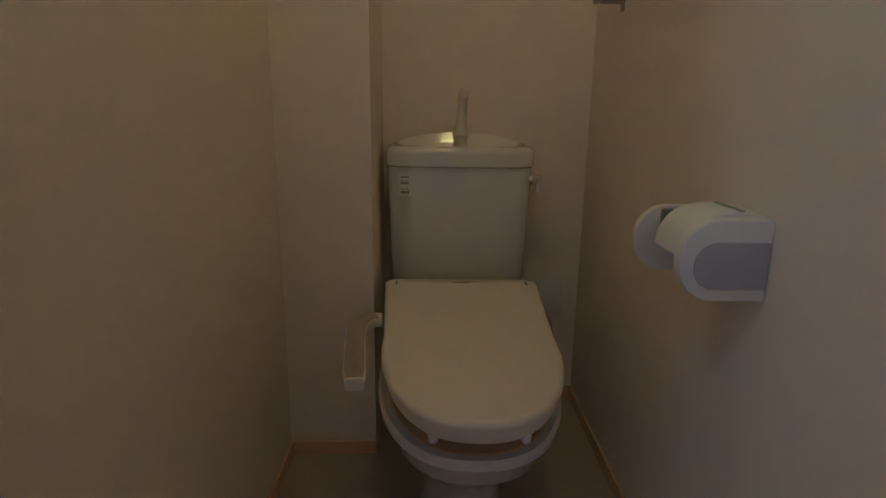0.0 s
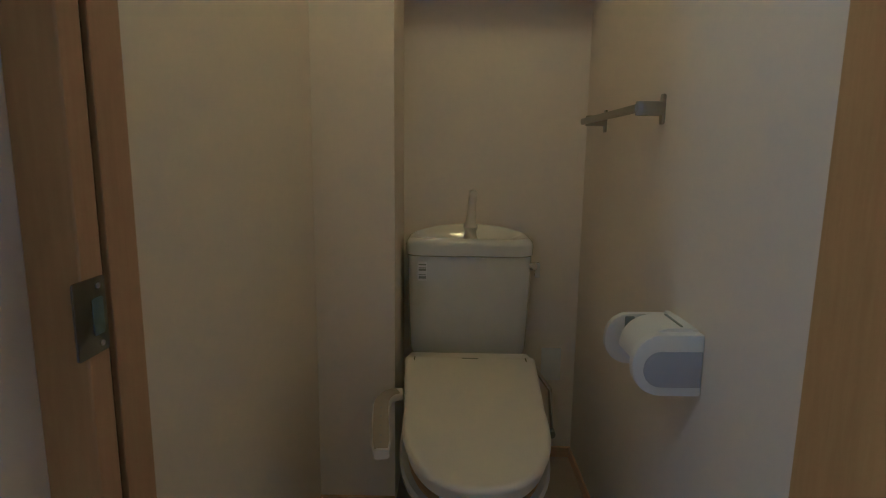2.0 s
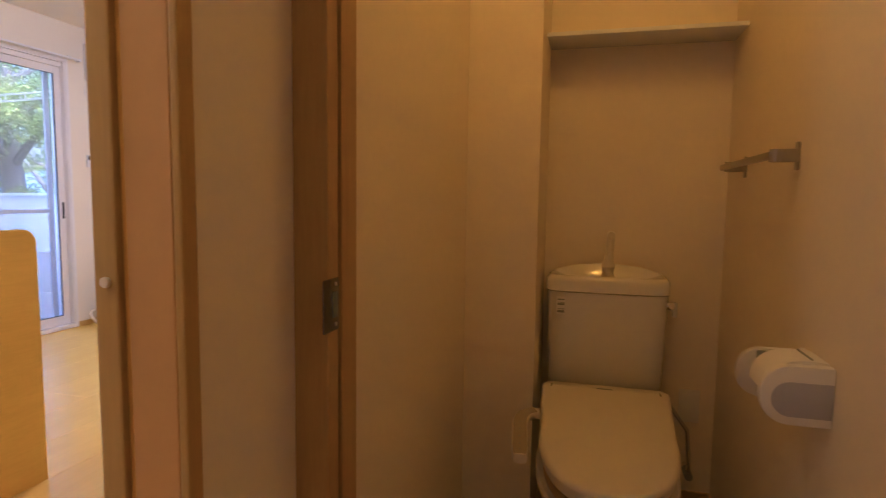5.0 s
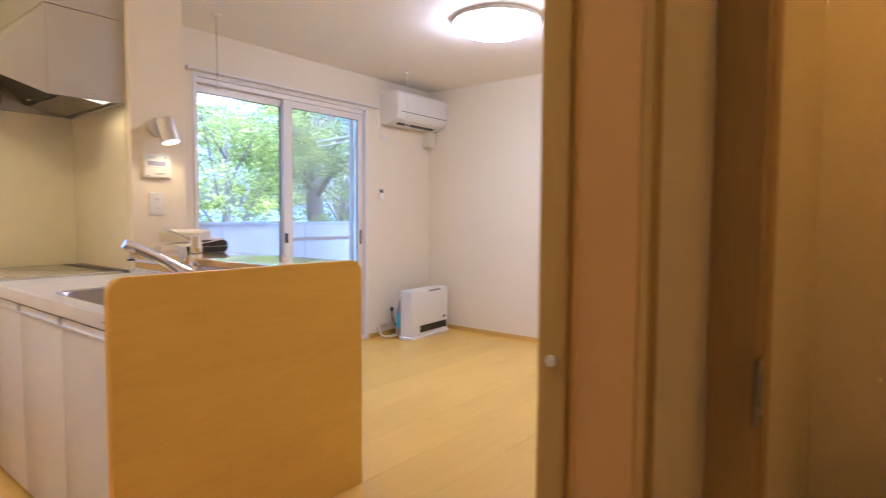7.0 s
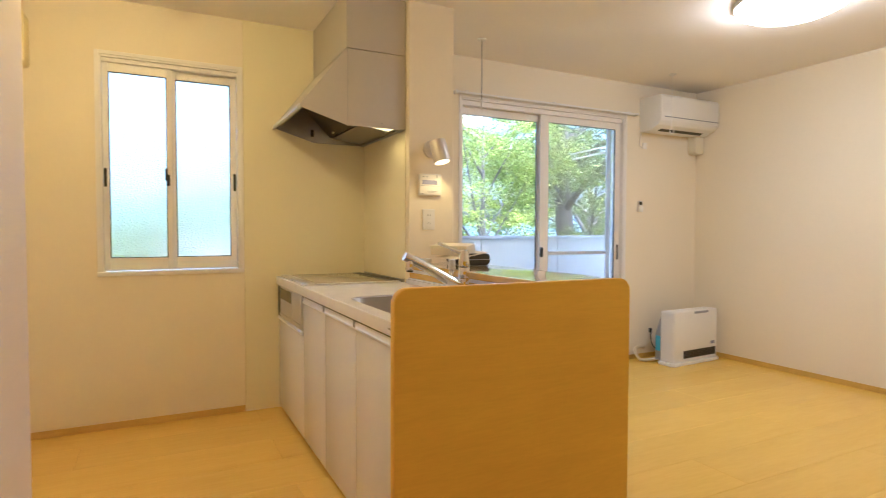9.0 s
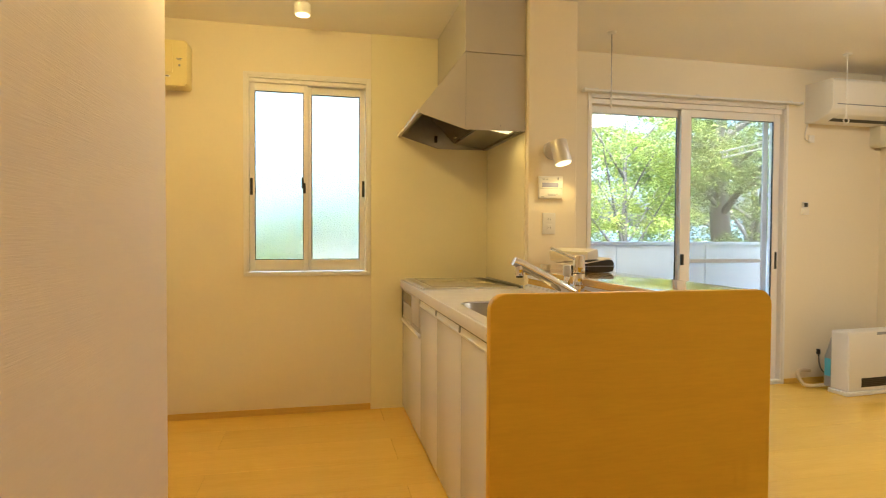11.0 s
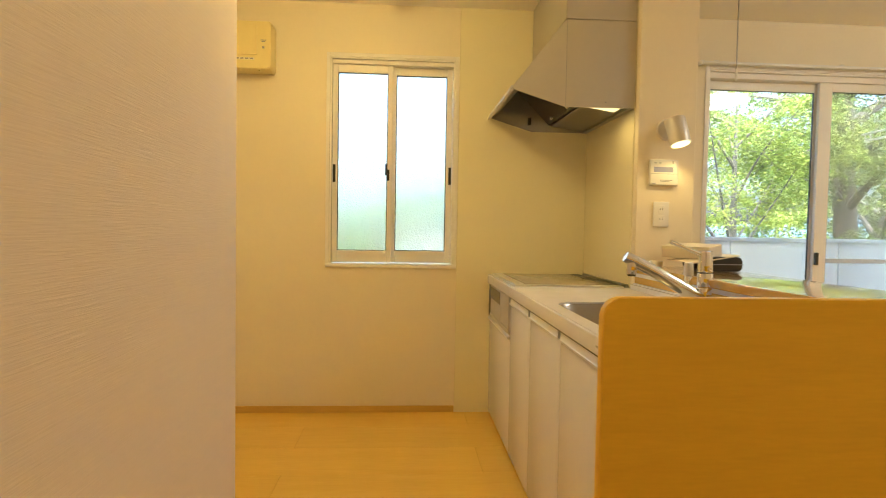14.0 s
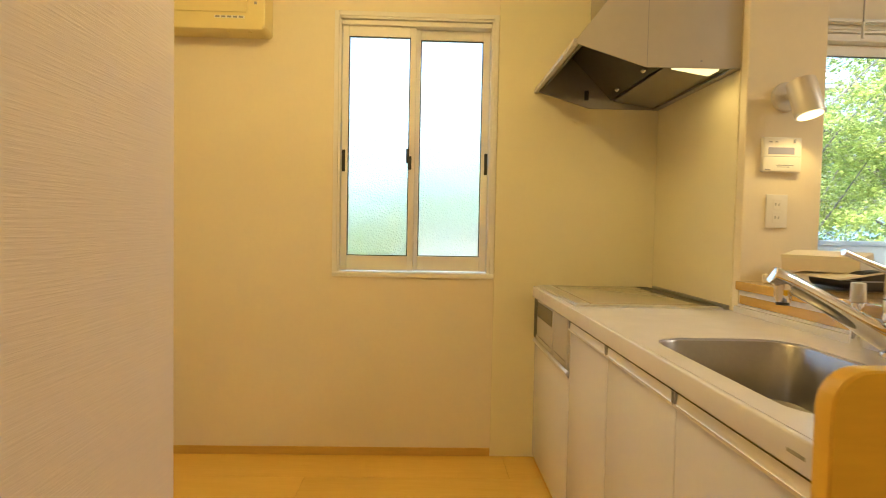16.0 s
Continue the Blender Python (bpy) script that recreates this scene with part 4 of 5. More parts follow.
part("lead", bend(curve_points((XB + 0.015, 3.50, 0.23), (XB + 0.03, 3.47, 0.06), (-3.89, 3.47, 0.10), 8), 0.004, 8), BLACK, cord)


def drying_pole(x, y, z, ring):
    """A pole that hangs from the ceiling for laundry, with its socket and end."""
    ob = thing("drying_pole", (x, y, z), "white hanging laundry pole below its ceiling socket", "laundry pole", "laundry poles at the window")
    part("socket", tube((x, y, ZC - 0.012), (x, y, ZC), 0.026, 0.030, 32, bevel=0.003), PLASTIC, ob)
    part("pole", tube((x, y, z + 0.03), (x, y, ZC - 0.012), 0.0032, 0.0032, 12), STEEL if not ring else PLASTIC, ob)
    end = part("end", tube((x, y, z), (x, y, z + 0.07), 0.006, 0.006, 16, bevel=0.002), PLASTIC, ob)
    if ring:
        hoop = [(x, y + 0.022 * math.cos(math.tau * k / 24), z - 0.022 + 0.022 * math.sin(math.tau * k / 24)) for k in range(25)]
        part("hook_ring", bend(hoop, 0.0045, 8), PLASTIC, end)


drying_pole(-3.678, 1.487, 1.95, False)
drying_pole(-3.690, 3.315, 1.985, True)

# ---- toilet room ----
TX = 0.060
toilet = thing("toilet", (TX, 1.2, 0.0), "white china toilet with a closed cream washlet lid", "toilet")
rings = [egg(TX, 1.17, 0.105, 0.20, 0.26, 0.001), egg(TX, 1.17, 0.100, 0.19, 0.26, 0.03), egg(TX, 1.16, 0.092, 0.19, 0.27, 0.12), egg(TX, 1.15, 0.102, 0.225, 0.27, 0.20),
         egg(TX, 1.12, 0.132, 0.288, 0.30, 0.28), egg(TX, 1.08, 0.164, 0.334, 0.32, 0.345),
         egg(TX, 1.07, 0.172, 0.340, 0.33, 0.382), egg(TX, 1.07, 0.181, 0.354, 0.333, 0.390), egg(TX, 1.07, 0.182, 0.355, 0.333, 0.400), egg(TX, 1.07, 0.176, 0.349, 0.32, 0.406)]
part("bowl", loft(rings), CHINA, toilet)
rings = [egg(TX, 1.07, 0.162, 0.335, 0.27, 0.4062), egg(TX, 1.07, 0.160, 0.333, 0.27, 0.4085), egg(TX, 1.07, 0.10, 0.25, 0.2, 0.409)]
part("paper_seal", loft(rings), TAN, toilet, "flat tan disc over the bowl")


def lid_ring(inset, z, count=72):
    """The lid's outline: a round front that widens straight towards a square back."""
    right = []
    for i in range(count // 2):
        f = i / (count // 2 - 1)
        if f < 0.6:
            a = radians(90 * f / 0.6)
            x, y = 0.170 * math.sin(a) ** (2 / 2.35), 1.01 - 0.340 * math.cos(a) ** (2 / 2.35) if a < radians(89.9) else 1.01
        elif f < 0.95:
            u = (f - 0.6) / 0.35
            x, y = 0.170 + 0.026 * u, 1.01 + 0.345 * u
        else:
            u = (f - 0.95) / 0.05
            x, y = 0.196 - 0.02 * u * u, 1.355 + 0.012 * u
        right.append((x, y))
    k = 1 - inset / 0.19
    points = [(TX + x * k, 1.04 + (y - 1.04) * k, z) for x, y in right] + [(TX - x * k, 1.04 + (y - 1.04) * k, z) for x, y in reversed(right)]
    return points


outline = [(x, y) for x, y, z in lid_ring(0.0, 0.0)[1:]]
bm = prism(outline, "z", 0.455, 0.5025)
for v in bm.verts:
    if v.co.z < 0.47:
        v.co.x = TX + (v.co.x - TX) * 0.965
        v.co.y = 1.04 + (v.co.y - 1.04) * (0.965 if v.co.y < 1.04 else 1.0)
rims = [e for e in bm.edges if abs(e.verts[0].co.z - e.verts[1].co.z) < 1e-5]
bmesh.ops.bevel(bm, geom=rims, offset=0.013, segments=4, affect="EDGES", profile=0.55, clamp_overlap=True)
top = max(bm.faces, key=lambda f: f.calc_center_median().z * (len(f.verts) > 20))
bmesh.ops.inset_region(bm, faces=[top], thickness=0.012)
lid = part("lid", bm, SEAT, toilet, "cream plastic lid, closed")
for dx in (-0.070, 0.070):
    part("bumper", tube((TX + dx, 0.708, 0.446), (TX + dx, 0.712, 0.460), 0.007, 0.009, 16, bevel=0.003), PLASTIC, lid)
part("washlet_body", prism(rounded(TX - 0.193, TX + 0.195, 0.402, 0.470, 0.016), "y", 1.27, 1.48, 0.008), SEAT, toilet, "cream washlet housing")
for dx in (-0.165, 0.165):
    part("hinge_line", box(TX + dx - 0.0015, TX + dx + 0.0015, 1.318, 1.345, 0.4990, 0.5036), BLACK, toilet)
part("brand_mark", box(TX - 0.024, TX + 0.024, 1.333, 1.339, 0.4990, 0.5036), GREY, toilet)
rings = [egg(TX, 1.602, 0.180, 0.068, 0.062, 0.41, 4), egg(TX, 1.600, 0.196, 0.074, 0.066, 0.46, 4), egg(TX, 1.598, 0.2, 0.076, 0.068, 0.62, 5), egg(TX, 1.598, 0.205, 0.078, 0.068, 0.776, 5)]
part("tank", loft(rings), CHINA, toilet)


def arched(ring, lift):
    """Raises a ring towards its back and middle, like the rim of a hand basin."""
    return [(x, y, z + lift * max(0.0, 1 - ((x - TX) / 0.21) ** 2) * min(1.0, max(0.0, (y - 1.515) / 0.10))) for x, y, z in ring]


rings = [egg(TX, 1.596, 0.203, 0.078, 0.066, 0.777, 5), egg(TX, 1.596, 0.208, 0.084, 0.068, 0.781, 5), egg(TX, 1.596, 0.209, 0.085, 0.068, 0.812, 5), egg(TX, 1.596, 0.207, 0.083, 0.067, 0.822, 4.8),
         arched(egg(TX, 1.597, 0.200, 0.078, 0.066, 0.829, 4.2), 0.040), arched(egg(TX, 1.598, 0.190, 0.070, 0.062, 0.830, 3.6), 0.040),
         arched(egg(TX, 1.598, 0.175, 0.060, 0.052, 0.826, 3.2), 0.022), arched(egg(TX, 1.598, 0.14, 0.048, 0.040, 0.816, 2.6), 0.008), egg(TX, 1.598, 0.08, 0.03, 0.03, 0.812, 2.2)]
part("tank_lid", loft(rings), CHINA, toilet, "glossy white tank lid with a basin")
part("spout", bend([(TX + 0.003, 1.612, 0.812), (TX + 0.003, 1.612, 0.862), (TX + 0.004, 1.612, 0.884), (TX + 0.006, 1.610, 0.922), (TX + 0.008, 1.602, 0.958), (TX + 0.009, 1.584, 0.978), (TX + 0.009, 1.570, 0.976)], [0.030, 0.024, 0.017, 0.014, 0.014, 0.014, 0.013], 20), SEAT, toilet, "pale plastic hand-wash spout")
part("flush_lever", tube((TX + 0.195, 1.555, 0.742), (TX + 0.222, 1.555, 0.742), 0.016, 0.014, 20, bevel=0.003), CHROME, toilet)
part("lever_handle", box(TX + 0.216, TX + 0.232, 1.545, 1.565, 0.705, 0.755, 0.005, 3), CHINA, toilet)
note = part("sticker", box(-0.108, -0.078, 1.5175, 1.5215, 0.697, 0.760), PLASTIC, toilet, "small grey printed label")
for z, h in ((0.748, 0.0022), (0.739, 0.001), (0.730, 0.0035), (0.716, 0.001), (0.704, 0.004)):
    part("sticker_line", box(-0.105, -0.081, 1.5168, 1.5176, z, z + 2 * h), GREY, note)
path = curve_points((-0.122, 1.104, 0.484), (-0.166, 1.104, 0.484), (-0.1675, 1.030, 0.484), 7) + curve_points((-0.164, 0.990, 0.484), (-0.154, 0.905, 0.484), (-0.1405, 0.806, 0.484), 5)


def console(half, lift, depth, path):
    """A flat bar with rounded sides along a path."""
    rings = []
    for i, p in enumerate(path):
        way = (path[min(i + 1, len(path) - 1)] - path[max(i - 1, 0)]).normalized()
        side = Vector((-way.y, way.x, 0)).normalized()
        end = 0.80 if i == len(path) - 1 else 1.0
        rings.append([p + side * (half * end * math.copysign(abs(math.cos(a)) ** 0.45, math.cos(a))) + Vector((0, 0, lift + depth * math.copysign(abs(math.sin(a)) ** 0.45, math.sin(a)))) for a in (math.tau * k / 20 for k in range(20))])
    return loft(rings)


remote_arm = part("control_arm", console(0.0205, 0.006, 0.011, path), SEAT, toilet, "cream washlet control arm")
inset = [Vector((p.x, p.y, p.z)) for p in path[1:-1]] + [Vector((-0.1415, 0.812, 0.484))]
part("arm_panel", console(0.0175, 0.0165, 0.0012, inset), ARM, remote_arm, "brownish control panel with shade in its colour and faint buttons")
for x, y in ((-0.1645, 1.00), (-0.160, 0.955), (-0.155, 0.91), (-0.149, 0.865), (-0.145, 0.835)):
    part("arm_button", box(x - 0.003, x + 0.003, y - 0.004, y + 0.004, 0.5005, 0.5022, 0.001, 1), GREY, remote_arm)
pipe_w = thing("water_pipe", (0.36, 1.62, 0.1), "chrome water pipe with a stop valve beside the toilet", "pipe")
part("pipe", bend([(0.36, YB, 0.14), (0.36, 1.61, 0.14), (0.36, 1.59, 0.16), (0.35, 1.59, 0.30), (0.26, 1.59, 0.42)], 0.008, 12), CHROME, pipe_w)
part("valve", tube((0.36, 1.64, 0.14), (0.36, 1.57, 0.14), 0.014, sides=16, bevel=0.003), GREY, pipe_w)
part("outlet_plate", box(0.33, 0.40, YB - 0.008, YB, 0.30, 0.42, 0.003, 2), PLASTIC, pipe_w)

holder = thing("paper_holder", (XR, 0.81, 0.66), "white plastic toilet paper holder on the wall", "paper holder")
part("wall_plate", box(XR - 0.012, XR, 0.725, 0.885, 0.672, 0.785, 0.004, 2), PLASTIC, holder)
near = part("near_arm", prism([(x, z) for x, z in rounded(0.325, XR, 0.670, 0.786, 0.054, (1, 0, 0, 1))], "y", 0.716, 0.738, 0.005), PLASTIC, holder)
part("pad", prism([(x, z) for x, z in rounded(0.345, XR - 0.003, 0.688, 0.755, 0.032, (1, 0, 0, 1))], "y", 0.7135, 0.7175, 0.001), PAPER_ROLL, near, "grey recessed pad")
far = part("far_arm", prism([(x, z) for x, z in rounded(0.318, XR, 0.672, 0.780, 0.05, (1, 0, 0, 1))], "y", 0.872, 0.890, 0.004), PLASTIC, holder)
part("spring_slot", box(0.356, 0.376, 0.8690, 0.8735, 0.715, 0.775, 0.002, 1), GREY, far)
outer = [(p.x, p.z) for p in curve_points((XR - 0.006, 0, 0.790), (0.338, 0, 0.806), (0.334, 0, 0.728), 14)]
inner = [(p.x, p.z) for p in curve_points((0.340, 0, 0.728), (0.344, 0, 0.798), (XR - 0.006, 0, 0.784), 14)]
cover = outer + inner
flap = part("cover", prism(cover, "y", 0.734, 0.832), PLASTIC, holder, "cream cutter flap")
part("cutter_line", prism([(0.416, 0.7930), (0.420, 0.7925), (0.420, 0.7950), (0.416, 0.7955)], "y", 0.742, 0.822), GREY, flap)
holder.location += Vector((0.0, -0.020, 0.006))

towel = thing("towel_bar", (0.42, 1.22, 1.17), "satin grey metal towel bar on the toilet wall", "towel bar")
for y in (0.982, 1.440):
    part("rose", prism(rounded(y - 0.010, y + 0.010, 1.172, 1.236, 0.006), "x", XR - 0.006, XR, 0.001), STEEL, towel)
    part("arm", prism([(0.390, y - 0.004), (0.402, y - 0.011), (XR - 0.005, y - 0.011), (XR - 0.005, y + 0.011), (0.402, y + 0.011), (0.390, y + 0.004)], "z", 1.190, 1.220, 0.003), STEEL, towel)
part("bar", box(0.386, 0.399, 0.976, 1.490, 1.196, 1.214, 0.004, 2), STEEL, towel)

shelf = thing("shelf_board", (0.15, 1.59, 1.642), "white shelf board above the toilet tank", "shelf")
part("board", box(-0.166, XR - 0.001, 1.500, YB - 0.001, 1.642, 1.656, 0.002, 2), WHITE_GLOSS, shelf)

toilet_lamp = thing("toilet_ceiling_lamp", (0.05, 0.62, 2.36), "small round amber ceiling lamp in the toilet, switched on", "ceiling lamp")
part("base", tube((0.05, 0.62, 2.405), (0.05, 0.62, ZC), 0.06, sides=32, bevel=0.003), PLASTIC, toilet_lamp)

# ---- outside ----
structure("ground", box(-400, 60, -300, 300, -3.2, -3.0), GRASS, "green ground below the balcony", "ground")
structure("balcony_floor", box(-5.26, XB - 0.16, 0.2, 5.6, -0.20, -0.08), CONCRETE, "grey balcony floor", "balcony")
parapet = thing("balcony_parapet", (-5.22, 2.9, -0.2), "pale grey panelled balcony parapet with a metal cap", "parapet")
for k in range(6):
    y = 0.51 + 0.95 * k - 0.02
    part("panel", box(-5.225, -5.195, y - 0.943, y + 0.0, -0.20, 1.050, 0.002, 1), BALCONY, parapet)
part("cap", box(-5.245, -5.175, -0.46, 5.30, 1.050, 1.086, 0.004, 2), FRAME_OUT, parapet, "metal cap rail")
outdoor = thing("outdoor_unit", (-4.72, 3.85, -0.08), "white air conditioner outdoor unit on the balcony", "outdoor unit")
part("cabinet", box(-4.86, -4.58, 3.50, 4.22, -0.05, 0.55, 0.012, 2), PLASTIC, outdoor)
part("top_lid", box(-4.87, -4.57, 3.49, 4.23, 0.55, 0.562, 0.003, 1), PLASTIC, outdoor)
part("side_cover", box(-4.78, -4.64, 3.465, 3.50, 0.02, 0.20, 0.012, 2), PLASTIC, outdoor)
for y in (3.62, 4.10):
    part("foot", box(-4.85, -4.59, y - 0.03, y + 0.03, -0.08, -0.05), GREY, outdoor)
arm_out = thing("laundry_arm", (-4.9, 3.55, 1.9), "white balcony laundry arm with round holes", "laundry arm")
p, q = Vector((-4.9, 3.265, 1.882)), Vector((-4.9, 3.95, 2.05))
side = Vector((0, -0.03, 0.055)) * 0.45
bm = bend([p + side, q + side], 0.008, 8)
bend([p - side, q - side], 0.008, 8, bm)
part("rails", bm, PLASTIC, arm_out)
for f in (0.06, 0.32, 0.62):
    c = p.lerp(q, f)
    part("ring", bend([c + Vector((0, 0.026 * math.cos(a), 0.026 * math.sin(a))) for a in (math.tau * k / 20 for k in range(21))], 0.006, 8), PLASTIC, arm_out)
part("mount", box(-4.93, -4.87, 3.92, 3.98, 1.96, 2.6, 0.004, 1), PLASTIC, arm_out)
structure("balcony_ceiling", box(-5.3, XB - 0.16, 0.2, 5.6, 2.62, 2.75), BALCONY, "pale balcony soffit", "balcony")


def leaves(plates, count, size, seed):
    """Leaves in flat, drooping sprays: plates are (centre, radius), with about count leaves each."""
    rng = np.random.default_rng(seed)
    mids = []
    for centre, radius in plates:
        k = max(12, int(count * rng.uniform(0.7, 1.3)))
        a, d = rng.uniform(0, math.tau, k), radius * rng.uniform(0, 1, k) ** 0.6 * rng.uniform(0.75, 1.2, k)
        long, turn = rng.uniform(0.6, 1.0), rng.uniform(0, math.tau)
        px, py = d * np.cos(a), d * long * np.sin(a)
        tilt = rng.normal(0, 0.22, 2)
        pz = rng.normal(0, 0.07, k) * (0.4 + radius) - 0.35 * d * d / radius + tilt[0] * px + tilt[1] * py
        mids.append(np.array(centre) + np.stack([px * math.cos(turn) - py * math.sin(turn), px * math.sin(turn) + py * math.cos(turn), pz], 1))
    mid = np.concatenate(mids)
    n = len(mid)
    u = rng.normal(0, 1, (n, 3)) * np.array([1, 1, 0.5])
    u /= np.linalg.norm(u, axis=1)[:, None]
    v = np.cross(u, rng.normal(0, 0.55, (n, 3)) + np.array([0, 0, 1.0]))
    v /= np.linalg.norm(v, axis=1)[:, None]
    s = (size * rng.uniform(0.6, 1.3, n))[:, None]
    fold = np.cross(u, v) * s * 0.2
    verts = np.stack([mid - u * s, mid - v * s * 0.62 + fold, mid + u * s, mid + v * s * 0.62 + fold], 1).reshape(-1, 3)
    k = np.arange(n)[:, None] * 4
    return verts, np.concatenate([k + [0, 1, 2], k + [0, 2, 3]])


def foliage(name, verts, faces, mat, parent):
    data = bpy.data.meshes.new(name)
    data.from_pydata((verts - np.array(BASE[parent])).tolist(), [], faces.tolist())
    data.materials.append(mat)
    ob = new(name, data)
    ob.parent = parent
    return tagged(ob, kind="stuff")


def tree(x, y, ground, fork, radius, spread, top, limbs, twigs, count, size, seed, mat, label):
    """A tapered trunk that forks into rising limbs with side branches, each ending in a flat spray of leaves."""
    rng = np.random.default_rng(seed)
    ob = thing("tree", (x, y, ground), label, "tree")
    sway = rng.normal(0, 0.05, (5, 2))
    stem = [Vector((x + sway[i][0] * i / 3, y + sway[i][1] * i / 3, ground + (fork - ground) * i / 4)) for i in range(5)]
    stem += [stem[4] + Vector((0.10 * i, -0.06 * i, (top - fork) * 0.26 * i)) for i in (1, 2, 3)]
    part("trunk", bend(stem, [radius * f for f in (1.6, 1.15, 1.0, 0.97, 0.9, 0.55, 0.32, 0.12)], 16), BARK, ob)
    plates = []
    wood_bm = bmesh.new()
    for k in range(limbs):
        a = 2.4 * k + rng.uniform(-0.4, 0.4)
        reach = spread * rng.uniform(0.6, 1.0)
        level = k / max(1, limbs - 1)
        low = stem[3].lerp(stem[4], 0.55 + 0.45 * level * 2) if level < 0.5 else stem[4].lerp(stem[6], (level - 0.5) * 2)
        rise = (top - low.z) * rng.uniform(0.25, 0.95) * (0.55 + 0.45 * level)
        tip = low + Vector((reach * math.cos(a), reach * math.sin(a), rise))
        mid = low.lerp(tip, 0.4) + Vector((rng.normal(0, 0.15), rng.normal(0, 0.15), 0.30 * reach * rng.uniform(0.1, 0.7)))
        path = curve_points(low, mid, tip, 9)
        r = radius * rng.uniform(0.26, 0.46)
        bend(path, [r * (1 - 0.88 * i / 9) for i in range(10)], 8, wood_bm)
        for _ in range(twigs):
            f = rng.uniform(0.30, 1.0)
            start = path[min(9, int(f * 9))]
            b = a + rng.normal(0, 0.9)
            out = spread * rng.uniform(0.12, 0.34)
            end = start + Vector((out * math.cos(b), out * math.sin(b), rng.normal(0.02, 0.22)))
            bow = start.lerp(end, 0.5) + Vector((0, 0, 0.10 * out + rng.normal(0, 0.05)))
            bend(curve_points(start, bow, end, 4), [r * 0.22, r * 0.17, r * 0.12, r * 0.08, 0.004], 5, wood_bm)
            plates.append((tuple(end), spread * rng.uniform(0.09, 0.19)))
            if rng.uniform() < 0.5:
                plates.append((tuple(bow), spread * rng.uniform(0.06, 0.12)))
    part("limbs", wood_bm, BARK, ob)
    foliage("crown", *leaves(plates, count, size, seed + 1), mat, ob)


tree(-11.0, 8.15, -3.0, 2.1, 0.21, 4.2, 5.6, 15, 17, 130, 0.036, 11, LEAF_DARK, "large green maple with a thick grey trunk")
tree(-9.0, 4.6, -3.0, 0.9, 0.07, 2.0, 4.3, 13, 15, 80, 0.026, 23, LEAF, "light green young maple close to the balcony")
tree(-13.5, 5.0, -3.0, 1.0, 0.12, 3.2, 4.8, 11, 12, 75, 0.036, 37, LEAF, "light green maple behind the others")
tree(-12.6, 2.7, -3.0, 1.4, 0.13, 2.6, 5.9, 12, 13, 85, 0.034, 53, LEAF, "light green maple by the balcony end")
tree(-16.0, 13.5, -3.0, 0.8, 0.18, 4.5, 4.8, 11, 12, 100, 0.05, 41, LEAF_DARK, "dark green tree farther off")
hedge = thing("hedge", (-9.5, 6.0, -3.0), "green shrubs below the trees", "hedge")
rng = np.random.default_rng(5)
plates = [((-9.6 - abs(rng.normal(0, 1.5)), u, rng.uniform(0.2, 1.30 + 0.22 * math.sin(1.3 * u) + 0.10 * math.sin(4.1 * u))), rng.uniform(0.25, 0.5)) for u in rng.uniform(2.0, 13.0, 230)]
foliage("leaves", *leaves(plates, 110, 0.030, 6), LEAF_DARK, hedge)
part("stems", bend([(-9.6, 5.5, -3.0), (-9.6, 5.5, 0.3)], 0.05, 8), BARK, hedge)
bush = thing("side_hedge", (-6.2, -2.2, -3.0), "green shrubs outside the kitchen window", "hedge")
plates = [((-6.3 - abs(rng.normal(0, 0.35)), y, rng.uniform(-0.4, 1.40 + 0.16 * (y + 2.2) + 0.1 * math.sin(3 * y))), rng.uniform(0.2, 0.35)) for y in rng.uniform(-3.6, 0.4, 330)]
foliage("leaves", *leaves(plates, 95, 0.05, 8), LEAF, bush)
part("stems", bend([(-6.4, -1.6, -3.0), (-6.4, -1.6, 0.8)], 0.05, 8), BARK, bush)
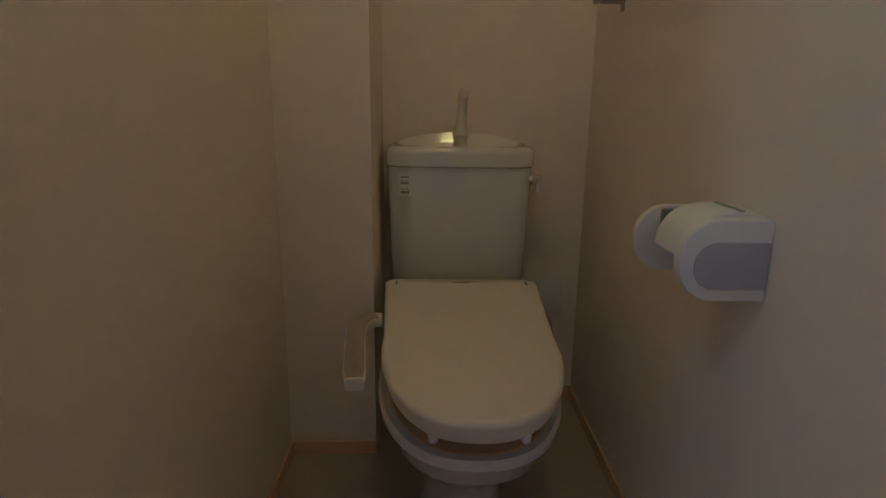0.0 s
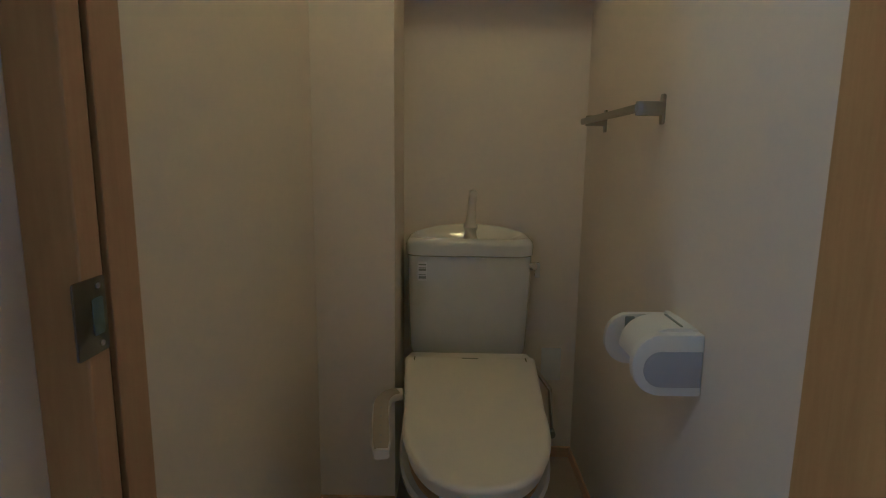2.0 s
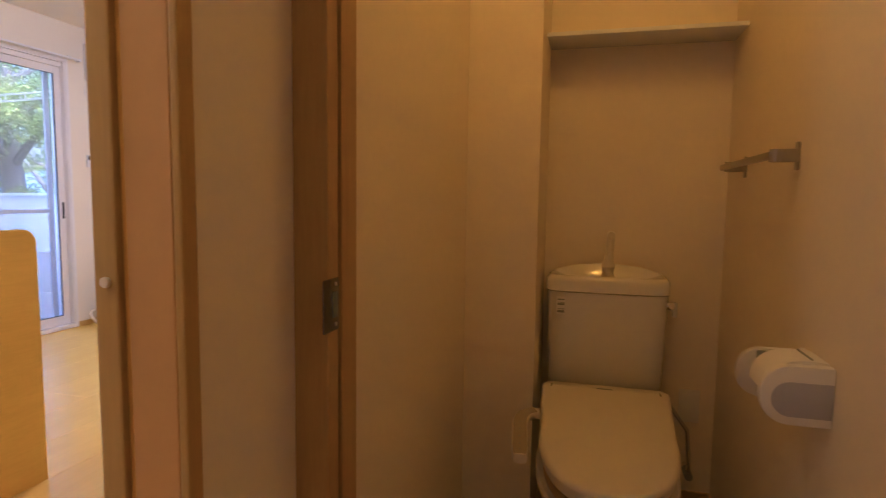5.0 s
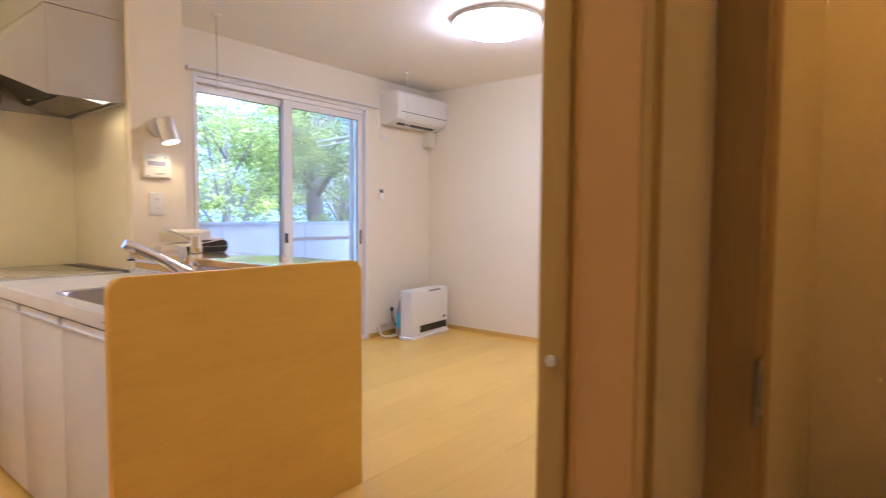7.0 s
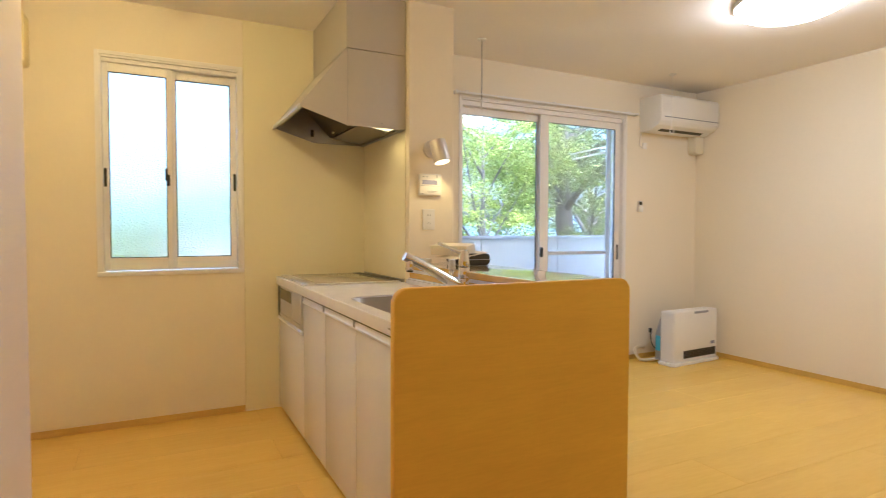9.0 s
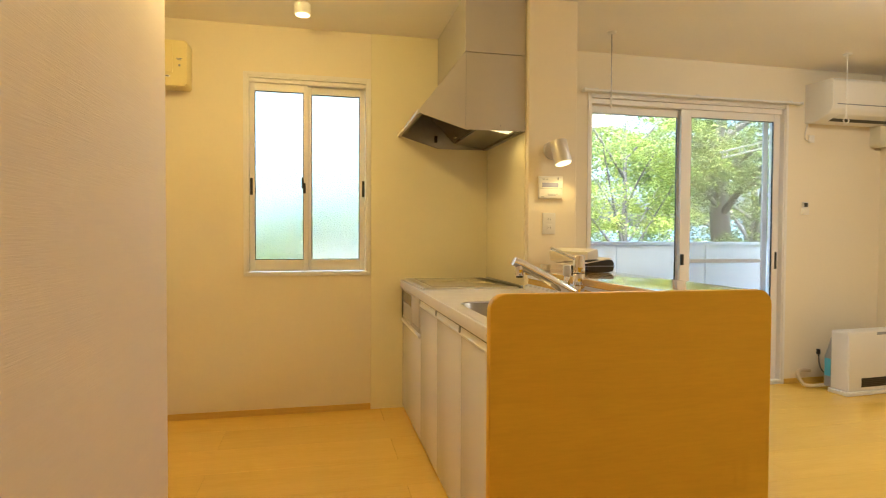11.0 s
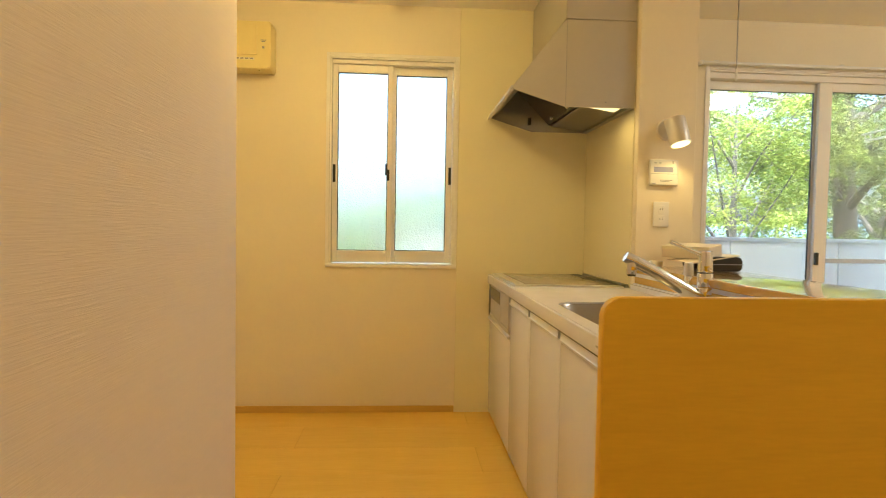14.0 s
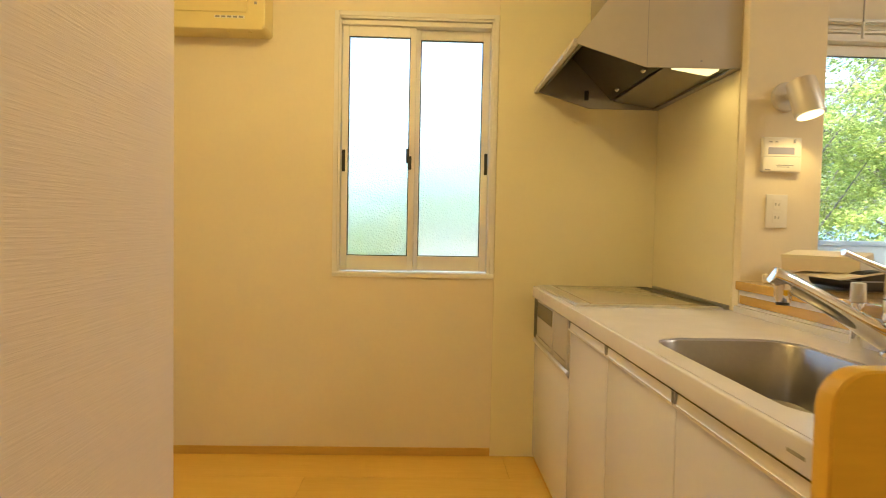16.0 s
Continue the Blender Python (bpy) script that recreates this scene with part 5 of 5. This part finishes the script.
hill_profile = [(-260 + 26 * k, 3.0 + 4.5 * math.sin(k * 0.7) + 3.0 * math.sin(k * 1.9 + 1)) for k in range(21)]
bm = bmesh.new()
low = [bm.verts.new((-300, u, -3.0)) for u, h in hill_profile]
high = [bm.verts.new((-310, u, max(2.0, h + 4))) for u, h in hill_profile]
back = [bm.verts.new((-345, u, -3.0)) for u, h in hill_profile]
for i in range(20):
    bm.faces.new((low[i], low[i + 1], high[i + 1], high[i])), bm.faces.new((high[i], high[i + 1], back[i + 1], back[i]))
structure("backdrop_hills", bm, HILL, "blue hazy hills at the horizon", "hills")

# ---- floor boards ----
floor = structure("floor", box(XB, 1.0, YK, YR, -0.08, -0.0125), SUBFLOOR, "pale maple board floor with fine joints", "floor")
ROW, LONG, JOINT = 0.305, 1.83, 0.0004
shared = {}


def board(x0, x1, y0, y1):
    sx, sy = round(x1 - x0, 4), round(y1 - y0, 4)
    if (sx, sy) not in shared:
        g, c, v = JOINT, 0.0008, []
        for inset, z in ((g, -0.012), (g, -c), (g + c, 0.0)):
            a, b = sx / 2 - inset, sy / 2 - inset
            v += [(-a, -b, z), (a, -b, z), (a, b, z), (-a, b, z)]
        f = [(0, 3, 2, 1), (8, 9, 10, 11)] + [(r + i, r + (i + 1) % 4, r + 4 + (i + 1) % 4, r + 4 + i) for r in (0, 4) for i in range(4)]
        data = bpy.data.meshes.new("board")
        data.from_pydata(v, [], f)
        data.materials.append(FLOORING)
        shared[(sx, sy)] = data
    ob = new("board", shared[(sx, sy)])
    ob.location = ((x0 + x1) / 2, (y0 + y1) / 2, 0)
    ob.parent = floor


for row in range(-1, 16):
    x0 = max(XB, -3.813 + ROW * row)
    x1 = min(0.95, -3.813 + ROW * (row + 1))
    lo, hi = (YK, YR) if x1 < XF + 0.3 else ((YF, YR) if x0 < XW - 0.05 else (YF, YD0))
    first = (0.066 if row % 2 else -0.850) - LONG * 3
    for k in range(8):
        a, b = max(lo, first + LONG * k), min(hi, first + LONG * (k + 1))
        if b - a > 0.02 and x1 - x0 > 0.02:
            board(x0, x1, a, b)
